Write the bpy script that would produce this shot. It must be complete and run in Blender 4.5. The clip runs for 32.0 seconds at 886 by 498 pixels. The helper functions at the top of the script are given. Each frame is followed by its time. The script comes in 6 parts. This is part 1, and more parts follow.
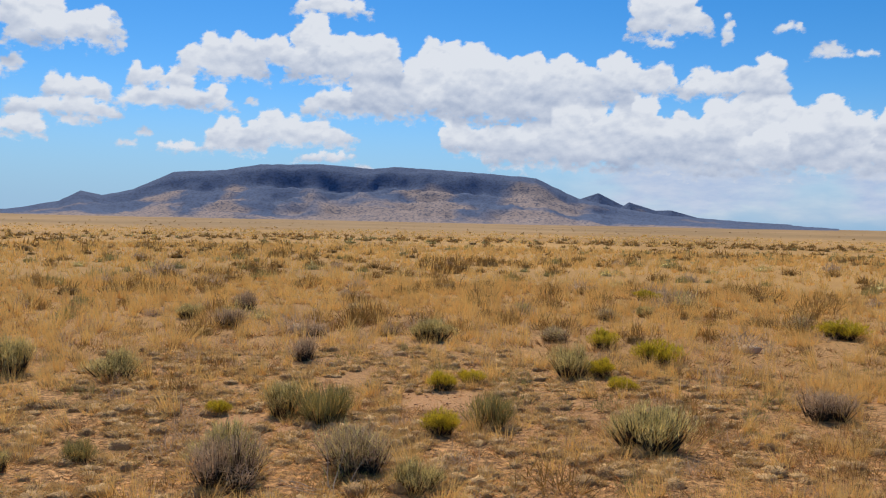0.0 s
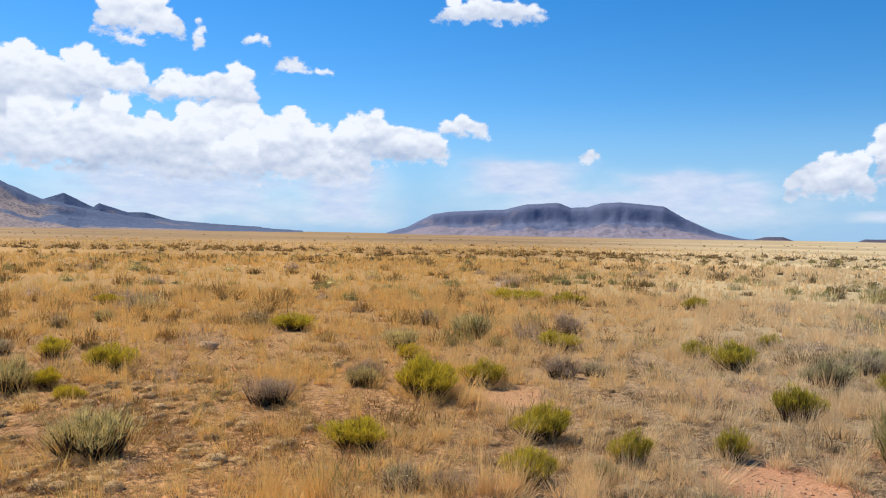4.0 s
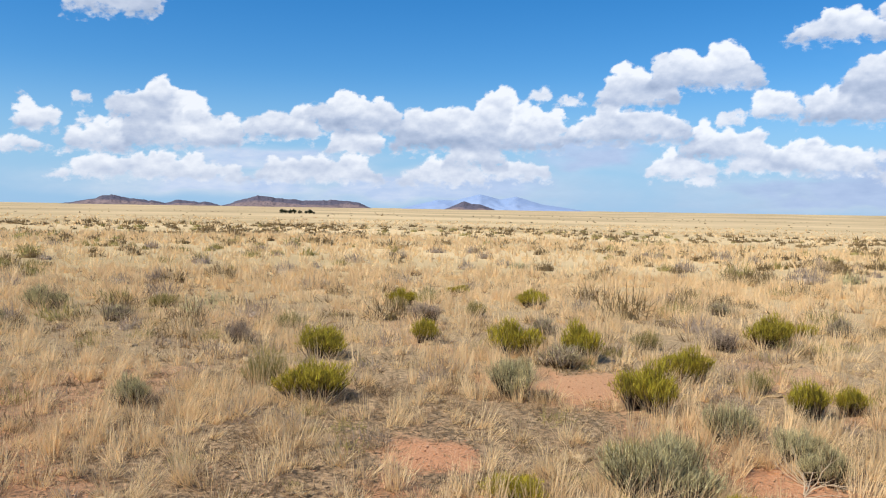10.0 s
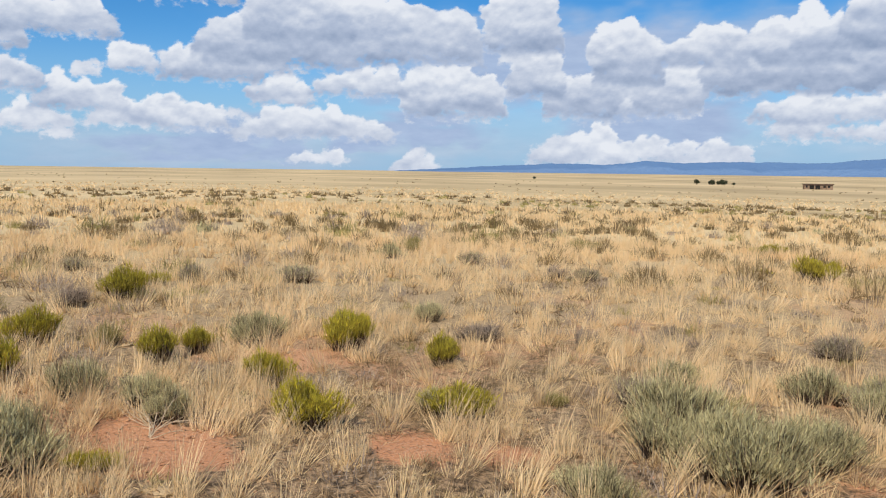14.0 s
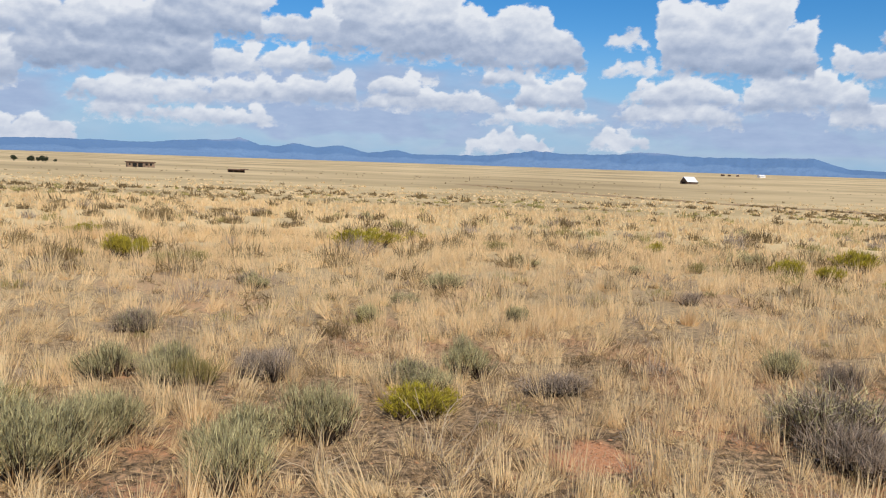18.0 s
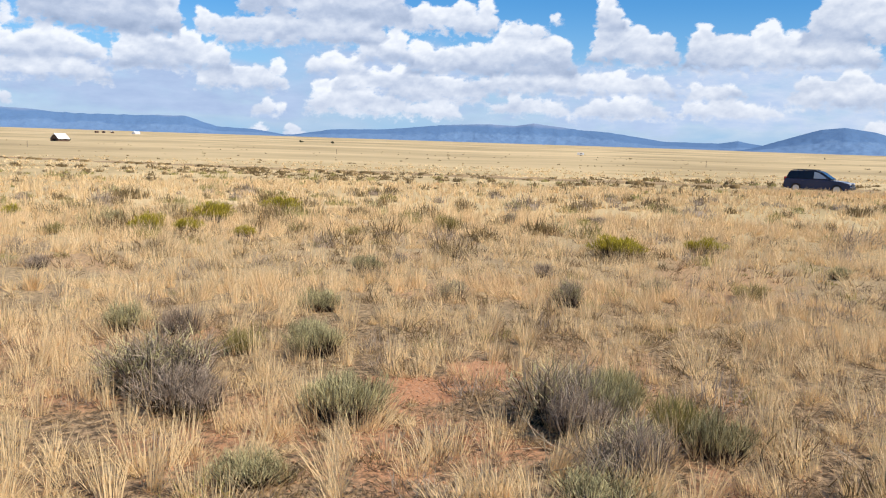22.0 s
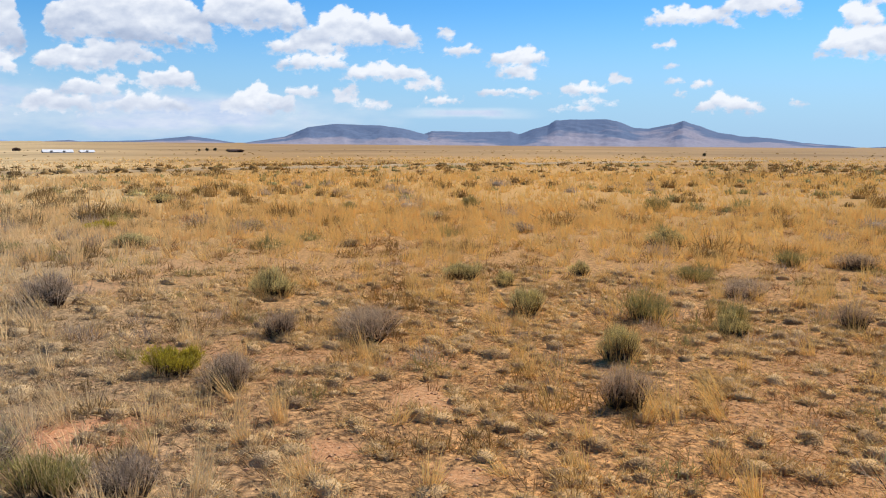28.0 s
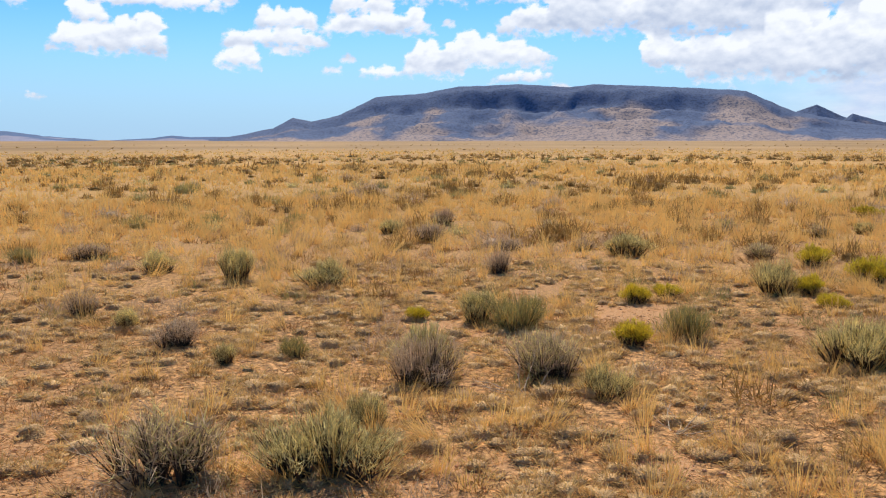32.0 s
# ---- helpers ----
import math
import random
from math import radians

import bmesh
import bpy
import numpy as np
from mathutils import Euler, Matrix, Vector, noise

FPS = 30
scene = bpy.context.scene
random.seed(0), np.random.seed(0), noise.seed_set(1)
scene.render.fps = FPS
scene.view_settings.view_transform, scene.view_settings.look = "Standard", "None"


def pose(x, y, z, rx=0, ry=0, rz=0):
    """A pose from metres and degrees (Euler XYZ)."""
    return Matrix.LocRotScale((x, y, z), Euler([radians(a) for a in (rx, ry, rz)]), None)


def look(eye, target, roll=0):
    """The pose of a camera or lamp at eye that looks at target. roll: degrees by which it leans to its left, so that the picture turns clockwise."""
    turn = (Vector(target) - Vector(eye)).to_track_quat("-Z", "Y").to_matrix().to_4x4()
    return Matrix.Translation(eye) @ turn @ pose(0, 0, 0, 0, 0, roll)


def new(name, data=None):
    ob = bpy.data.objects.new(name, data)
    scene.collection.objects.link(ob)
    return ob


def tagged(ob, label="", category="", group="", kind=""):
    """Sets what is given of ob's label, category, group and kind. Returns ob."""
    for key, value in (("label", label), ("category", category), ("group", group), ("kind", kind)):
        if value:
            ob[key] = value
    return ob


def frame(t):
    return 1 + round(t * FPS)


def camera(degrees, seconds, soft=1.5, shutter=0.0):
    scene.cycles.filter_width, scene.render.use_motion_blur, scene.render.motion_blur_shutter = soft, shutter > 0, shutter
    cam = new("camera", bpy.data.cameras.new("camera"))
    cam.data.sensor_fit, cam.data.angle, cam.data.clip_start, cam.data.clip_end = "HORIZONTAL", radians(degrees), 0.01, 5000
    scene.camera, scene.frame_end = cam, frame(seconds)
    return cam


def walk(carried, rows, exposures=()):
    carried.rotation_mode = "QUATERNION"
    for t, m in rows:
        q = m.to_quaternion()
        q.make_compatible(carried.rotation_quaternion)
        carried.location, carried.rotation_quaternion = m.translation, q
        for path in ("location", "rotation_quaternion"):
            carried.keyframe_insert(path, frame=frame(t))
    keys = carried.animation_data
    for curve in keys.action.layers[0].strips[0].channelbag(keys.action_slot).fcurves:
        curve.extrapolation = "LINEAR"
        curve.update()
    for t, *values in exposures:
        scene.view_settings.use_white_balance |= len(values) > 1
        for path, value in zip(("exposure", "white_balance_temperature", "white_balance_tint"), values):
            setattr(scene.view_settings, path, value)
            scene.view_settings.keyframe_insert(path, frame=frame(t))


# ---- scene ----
cam = camera(55.1, 32.0, soft=1.1)
PATH = [
    (0.0, -0.000, 0.000, 1.647, 0.00, -1.81, -1.21),
    (0.5, 0.030, -0.009, 1.643, -3.33, -1.67, -1.15),
    (1.0, 0.062, -0.016, 1.643, -7.77, -1.53, -1.23),
    (1.5, 0.076, -0.026, 1.643, -12.35, -1.40, -1.34),
    (2.0, 0.120, -0.039, 1.644, -16.71, -1.29, -1.31),
    (2.5, 0.159, -0.046, 1.641, -21.13, -1.13, -1.24),
    (4.5, 0.207, -0.150, 1.619, -39.58, -1.02, -1.10),
    (5.0, 0.204, -0.132, 1.617, -45.52, -1.11, -1.19),
    (5.5, 0.193, -0.136, 1.613, -51.85, -1.15, -1.34),
    (6.0, 0.191, -0.153, 1.610, -58.27, -1.15, -1.40),
    (6.5, 0.222, -0.164, 1.613, -64.63, -1.26, -1.39),
    (7.0, 0.327, -0.088, 1.624, -69.49, -1.24, -1.38),
    (7.5, 0.453, -0.109, 1.628, -74.72, -1.42, -1.38),
    (8.0, 0.510, -0.143, 1.637, -80.39, -1.85, -1.43),
    (8.5, 0.522, -0.207, 1.642, -86.09, -2.19, -1.36),
    (9.0, 0.523, -0.308, 1.637, -91.13, -2.34, -1.07),
    (9.5, 0.514, -0.369, 1.621, -96.02, -2.45, -0.89),
    (10.0, 0.510, -0.423, 1.615, -101.39, -2.66, -0.90),
    (10.5, 0.541, -0.454, 1.618, -107.75, -2.85, -1.05),
    (11.0, 0.549, -0.466, 1.621, -114.21, -3.17, -1.29),
    (11.5, 0.525, -0.469, 1.622, -120.72, -3.42, -1.34),
    (12.0, 0.514, -0.474, 1.616, -126.46, -3.64, -1.35),
    (12.5, 0.526, -0.490, 1.604, -130.80, -3.87, -1.23),
    (13.0, 0.529, -0.518, 1.588, -134.28, -4.16, -1.08),
    (13.5, 0.547, -0.567, 1.574, -137.67, -4.55, -0.86),
    (14.0, 0.502, -0.616, 1.574, -142.48, -5.19, -0.74),
    (14.5, 0.420, -0.654, 1.577, -148.76, -5.62, -0.77),
    (16.5, 0.199, -0.597, 1.599, -167.22, -5.44, -1.01),
    (17.0, 0.198, -0.590, 1.607, -173.35, -5.44, -1.36),
    (17.5, 0.207, -0.590, 1.602, -179.84, -5.53, -1.71),
    (18.0, 0.205, -0.617, 1.596, -185.73, -5.68, -1.88),
    (18.5, 0.191, -0.624, 1.595, -191.16, -5.88, -1.90),
    (19.0, 0.154, -0.619, 1.591, -196.39, -5.97, -1.96),
    (19.5, 0.104, -0.587, 1.593, -201.67, -6.06, -1.95),
    (20.0, 0.045, -0.547, 1.588, -206.68, -6.04, -1.84),
    (20.5, -0.025, -0.548, 1.583, -211.91, -6.24, -1.77),
    (21.0, -0.089, -0.542, 1.582, -216.49, -6.59, -1.83),
    (21.5, -0.151, -0.563, 1.574, -220.84, -6.95, -1.82),
    (22.0, -0.168, -0.553, 1.568, -225.91, -7.21, -1.86),
    (22.5, -0.170, -0.545, 1.564, -231.54, -7.30, -1.99),
    (23.0, -0.166, -0.525, 1.564, -237.33, -7.30, -2.11),
    (23.5, -0.180, -0.509, 1.563, -242.63, -7.18, -2.02),
    (24.0, -0.230, -0.511, 1.554, -249.17, -7.15, -1.89),
    (24.5, -0.275, -0.500, 1.549, -255.17, -7.13, -1.72),
    (26.5, -0.220, -0.252, 1.575, -278.94, -7.02, -0.96),
    (27.0, -0.205, -0.185, 1.571, -284.95, -6.89, -0.79),
    (27.5, -0.205, -0.154, 1.568, -292.11, -6.89, -0.63),
    (28.0, -0.214, -0.142, 1.567, -299.05, -6.99, -0.45),
    (28.5, -0.217, -0.123, 1.562, -306.15, -7.11, -0.34),
    (29.0, -0.189, -0.126, 1.564, -313.39, -7.18, -0.21),
    (29.5, -0.169, -0.115, 1.567, -319.84, -7.24, -0.28),
    (30.0, -0.125, -0.106, 1.569, -324.84, -7.17, -0.41),
    (30.5, -0.070, -0.090, 1.574, -329.79, -7.12, -0.47),
    (31.0, -0.021, -0.068, 1.578, -335.43, -7.15, -0.44),
    (31.5, 0.025, -0.068, 1.578, -341.16, -7.21, -0.24),
    (32.0, 0.052, -0.040, 1.570, -346.82, -7.28, 0.08),
]
walk(cam, [(t, pose(x, y, z, 90 + p, r, w)) for t, x, y, z, w, p, r in PATH],
     exposures=[(0, -0.25, 6650, 10), (1, -0.22, 6650, 10), (2.5, -0.06, 6650, 10), (4.5, 0.11, 6650, 10), (6, 0.30, 6650, 10), (7, 0.03, 6650, 10), (9, 0.02, 6650, 10), (11, 0.04, 6750, 10), (12, -0.15, 6750, 10), (13, -0.18, 6750, 10), (17, -0.15, 6750, 10), (18, -0.23, 6750, 10), (20, -0.06, 6750, 10), (21, -0.1, 6750, 10), (22, 0.05, 6750, 10), (23, 0.15, 6750, 10), (24, 0.0, 6750, 10), (28, 0.05, 6750, 10), (30, 0.04, 6750, 10), (32, 0.12, 6750, 10)])

# ---- light: afternoon sun, high and ahead of the first view ----
SUN_HEADING, SUN_HEIGHT = 345, 48
world = bpy.data.worlds.new("sky")
scene.world = world
world.use_nodes = True
wn, wl = world.node_tree.nodes, world.node_tree.links
sky = wn.new("ShaderNodeTexSky")
sky.sky_type, sky.sun_disc = "NISHITA", False
sky.sun_elevation, sky.sun_rotation = radians(SUN_HEIGHT), radians(SUN_HEADING)
sky.altitude, sky.air_density, sky.dust_density, sky.ozone_density = 700, 1.0, 0.25, 1.6
tone = wn.new("ShaderNodeHueSaturation")
tone.inputs["Saturation"].default_value = 1.27
cool = wn.new("ShaderNodeMix")
cool.data_type, cool.blend_type = "RGBA", "MULTIPLY"
cool.inputs["Factor"].default_value, cool.inputs["B"].default_value = 1.0, (0.82, 1.0, 1.23, 1)
wl.new(sky.outputs[0], cool.inputs["A"])
wl.new(cool.outputs["Result"], tone.inputs["Color"])
wl.new(tone.outputs[0], wn["Background"].inputs[0])
wn["Background"].inputs[1].default_value = 0.105

sun = new("sun", bpy.data.lights.new("sun", "SUN"))
sun.data.energy, sun.data.angle, sun.data.color = 5.0, radians(0.5), (1.0, 0.94, 0.84)
sh, se = radians(SUN_HEADING), radians(SUN_HEIGHT)
sun.matrix_world = look((90 * math.sin(sh) * math.cos(se), 90 * math.cos(sh) * math.cos(se), 90 * math.sin(se)), (0, 0, 0))

# ---- small tools ----


def smooth(a, b, v):
    k = np.clip((v - a) / (b - a), 0, 1)
    return k * k * (3 - 2 * k)


def vnoise(x, y, seed=0):
    """Value noise from 0 to 1 on arrays."""
    def cell(i, j):
        return np.modf(np.abs(np.sin(i * 127.1 + j * 311.7 + seed * 74.7) * 43758.5453))[0]
    i, j = np.floor(x), np.floor(y)
    u, v = x - i, y - j
    u, v = u * u * (3 - 2 * u), v * v * (3 - 2 * v)
    return (cell(i, j) * (1 - u) + cell(i + 1, j) * u) * (1 - v) + (cell(i, j + 1) * (1 - u) + cell(i + 1, j + 1) * u) * v


def fbm(x, y, seed=0, octaves=4):
    total, amp = 0, 0.5
    for k in range(octaves):
        total = total + amp * vnoise(x * 2 ** k, y * 2 ** k, seed + k)
        amp *= 0.5
    return total


def ground_z(x, y):
    """The lie of the land: a shallow valley to the south, level elsewhere."""
    d, h = np.hypot(x, y), np.degrees(np.arctan2(x, y)) % 360
    dh = (h - 205 + 180) % 360 - 180
    share = np.exp(-(dh / 78.0) ** 2) * 0.92 + 0.08
    dip = -5.2 * (1 - np.exp(-np.maximum(0, d - 12) / 140.0)) * (1 - smooth(700, 2600, d))
    bumps = 0.05 * (fbm(x * 1.3, y * 1.3, 3) - 0.47) * (1 - smooth(40, 90, d))
    return share * dip + 4.0 * smooth(900, 3600, d) + bumps


def at(heading, d):
    return d * math.sin(radians(heading)), d * math.cos(radians(heading))


def mesh_of(name, verts, faces):
    """A mesh from arrays of places and of triangles or quads."""
    me = bpy.data.meshes.new(name)
    verts, faces = np.asarray(verts, np.float32), np.asarray(faces, np.int32)
    n, k = faces.shape
    me.vertices.add(len(verts))
    me.vertices.foreach_set("co", verts.ravel())
    me.loops.add(n * k)
    me.loops.foreach_set("vertex_index", faces.ravel())
    me.polygons.add(n)
    me.polygons.foreach_set("loop_start", np.arange(0, n * k, k, dtype=np.int32))
    me.update(calc_edges=True)
    return me


def grid_faces(rows, cols, wrap=False):
    r, c = np.meshgrid(np.arange(rows - 1), np.arange(cols if wrap else cols - 1), indexing="ij")
    c2 = (c + 1) % cols
    return np.stack([r * cols + c, r * cols + c2, (r + 1) * cols + c2, (r + 1) * cols + c], -1).reshape(-1, 4)


def smooth_shade(me):
    me.polygons.foreach_set("use_smooth", np.ones(len(me.polygons), bool))


def part(name, me, material, parent=None, label=""):
    """Links a mesh or a bmesh as one object, under a thing if one is given."""
    if isinstance(me, bmesh.types.BMesh):
        bm, me = me, bpy.data.meshes.new(name)
        bm.to_mesh(me)
        bm.free()
    if material and not me.materials:
        me.materials.append(material)
    ob = new(name, me)
    ob.parent = parent
    return tagged(ob, label)


def box(sx, sy, sz, x=0, y=0, z=0, bevel=0.0, bm=None):
    """A block whose underside's centre is at x, y, z."""
    own = bm or bmesh.new()
    made = bmesh.ops.create_cube(own, size=1, matrix=Matrix.Translation((x, y, z + sz / 2)) @ Matrix.Diagonal((sx, sy, sz, 1)))
    if bevel:
        edges = list({e for v in made["verts"] for e in v.link_edges})
        bmesh.ops.bevel(own, geom=edges, offset=bevel, segments=2, affect="EDGES", profile=0.5)
    return own


def rod(r, length, m, r2=None, segments=12, bm=None):
    own = bm or bmesh.new()
    bmesh.ops.create_cone(own, cap_ends=True, segments=segments, radius1=r, radius2=r if r2 is None else r2, depth=length, matrix=m)
    return own


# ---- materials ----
def sunward_tint(n, l, geo, tone, tint):
    """On the plain towards the sun the colour goes over to a tint: yellower grass, with the warmth of backlight put
    into it.
    """
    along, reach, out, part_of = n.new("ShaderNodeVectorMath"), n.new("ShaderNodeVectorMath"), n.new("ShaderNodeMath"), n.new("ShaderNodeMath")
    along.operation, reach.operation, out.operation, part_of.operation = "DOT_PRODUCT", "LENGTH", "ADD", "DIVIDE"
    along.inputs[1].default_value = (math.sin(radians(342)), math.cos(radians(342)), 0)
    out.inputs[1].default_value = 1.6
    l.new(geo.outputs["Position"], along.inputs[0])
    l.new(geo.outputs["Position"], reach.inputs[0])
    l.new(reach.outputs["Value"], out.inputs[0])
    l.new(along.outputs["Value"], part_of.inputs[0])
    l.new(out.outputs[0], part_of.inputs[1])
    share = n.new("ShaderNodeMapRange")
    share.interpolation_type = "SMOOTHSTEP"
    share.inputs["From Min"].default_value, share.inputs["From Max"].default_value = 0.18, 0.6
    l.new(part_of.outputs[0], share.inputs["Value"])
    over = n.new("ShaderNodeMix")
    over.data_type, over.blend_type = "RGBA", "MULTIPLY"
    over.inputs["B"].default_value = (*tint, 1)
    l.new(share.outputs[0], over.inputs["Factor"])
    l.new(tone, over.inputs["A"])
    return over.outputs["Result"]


def material(name, base, rough=0.9, vary=0.25, scale=3.0, fine=40.0, through_light=0.0, bump=0.0, metal=0.0, second=None, island=False, north=None):
    """A surface with stains at one scale and grain at another; through_light lets thin leaves glow against the sun."""
    m = bpy.data.materials.new(name)
    m.use_nodes = True
    n, l = m.node_tree.nodes, m.node_tree.links
    bsdf = n["Principled BSDF"]
    bsdf.inputs["Roughness"].default_value, bsdf.inputs["Metallic"].default_value = rough, metal
    bsdf.inputs["Specular IOR Level"].default_value = 0.2 if rough > 0.6 else 0.5
    geo = n.new("ShaderNodeNewGeometry")
    broad, grain = n.new("ShaderNodeTexNoise"), n.new("ShaderNodeTexNoise")
    for tex, s in ((broad, scale), (grain, fine)):
        tex.inputs["Scale"].default_value, tex.inputs["Detail"].default_value = s, 3.0
        l.new(geo.outputs["Position"], tex.inputs["Vector"])
    add = n.new("ShaderNodeMath")
    add.operation = "ADD"
    l.new(broad.outputs["Fac"], add.inputs[0])
    l.new(grain.outputs["Fac"], add.inputs[1])
    last = add.outputs[0]
    if island:
        more = n.new("ShaderNodeMath")
        more.operation = "MULTIPLY_ADD"
        more.inputs[1].default_value = 0.7
        l.new(geo.outputs["Random Per Island"], more.inputs[0])
        l.new(last, more.inputs[2])
        last = more.outputs[0]
    spread = n.new("ShaderNodeMapRange")
    spread.inputs["From Min"].default_value, spread.inputs["From Max"].default_value = (0.85, 1.85) if island else (0.6, 1.4)
    l.new(last, spread.inputs["Value"])
    mix = n.new("ShaderNodeMix")
    mix.data_type = "RGBA"
    low = second or [c * (1 - vary) for c in base]
    high = base if second else [min(0.95, c * (1 + vary)) for c in base]
    mix.inputs["A"].default_value, mix.inputs["B"].default_value = (*low, 1), (*high, 1)
    l.new(spread.outputs[0], mix.inputs["Factor"])
    tone = mix.outputs["Result"]
    if north:
        tone = sunward_tint(n, l, geo, tone, north)
    l.new(tone, bsdf.inputs["Base Color"])
    if bump:
        b = n.new("ShaderNodeBump")
        b.inputs["Strength"].default_value, b.inputs["Distance"].default_value = 0.7, bump
        l.new(grain.outputs["Fac"], b.inputs["Height"])
        l.new(b.outputs[0], bsdf.inputs["Normal"])
    if through_light:
        glow, both = n.new("ShaderNodeBsdfTranslucent"), n.new("ShaderNodeMixShader")
        l.new(tone, glow.inputs["Color"])
        both.inputs[0].default_value = through_light
        l.new(bsdf.outputs[0], both.inputs[1])
        l.new(glow.outputs[0], both.inputs[2])
        l.new(both.outputs[0], n["Material Output"].inputs["Surface"])
    return m


# north tints lift sunward plants: another grass, plus backlight put into the colour
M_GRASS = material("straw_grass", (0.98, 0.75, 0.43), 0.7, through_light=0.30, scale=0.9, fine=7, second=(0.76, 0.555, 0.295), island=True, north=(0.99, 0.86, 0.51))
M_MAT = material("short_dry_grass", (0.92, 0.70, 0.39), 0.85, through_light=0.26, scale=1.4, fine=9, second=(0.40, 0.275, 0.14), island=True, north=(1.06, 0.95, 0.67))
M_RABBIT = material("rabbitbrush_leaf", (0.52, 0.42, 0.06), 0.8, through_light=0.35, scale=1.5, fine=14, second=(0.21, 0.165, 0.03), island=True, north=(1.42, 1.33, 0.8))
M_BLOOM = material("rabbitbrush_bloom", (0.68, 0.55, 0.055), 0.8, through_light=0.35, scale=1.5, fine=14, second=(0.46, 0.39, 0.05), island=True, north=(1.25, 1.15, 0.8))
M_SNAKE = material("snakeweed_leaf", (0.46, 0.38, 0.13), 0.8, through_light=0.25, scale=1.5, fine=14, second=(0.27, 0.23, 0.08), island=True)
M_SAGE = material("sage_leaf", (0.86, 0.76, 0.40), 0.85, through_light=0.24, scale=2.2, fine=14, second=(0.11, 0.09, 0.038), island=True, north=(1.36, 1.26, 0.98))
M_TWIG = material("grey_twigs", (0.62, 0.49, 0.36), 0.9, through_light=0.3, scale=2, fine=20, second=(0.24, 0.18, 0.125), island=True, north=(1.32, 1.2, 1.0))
# woody stems, near black: shade inside the shrubs is put into their colour
M_STEM = material("shaded_woody_stems", (0.10, 0.065, 0.042), 0.9, scale=2, fine=20, second=(0.03, 0.021, 0.014), island=True)
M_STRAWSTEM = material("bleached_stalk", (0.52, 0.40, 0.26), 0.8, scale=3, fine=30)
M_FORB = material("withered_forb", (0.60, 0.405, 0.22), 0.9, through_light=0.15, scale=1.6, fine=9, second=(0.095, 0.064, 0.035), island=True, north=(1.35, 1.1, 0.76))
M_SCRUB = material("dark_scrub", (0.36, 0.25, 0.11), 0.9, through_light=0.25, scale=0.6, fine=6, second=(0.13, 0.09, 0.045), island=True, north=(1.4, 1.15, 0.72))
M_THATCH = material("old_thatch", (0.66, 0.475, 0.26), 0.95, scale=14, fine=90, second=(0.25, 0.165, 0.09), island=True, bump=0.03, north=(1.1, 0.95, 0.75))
M_PEBBLE = material("pebble", (0.60, 0.34, 0.19), 0.9, scale=4, fine=50, second=(0.42, 0.21, 0.11), island=True)


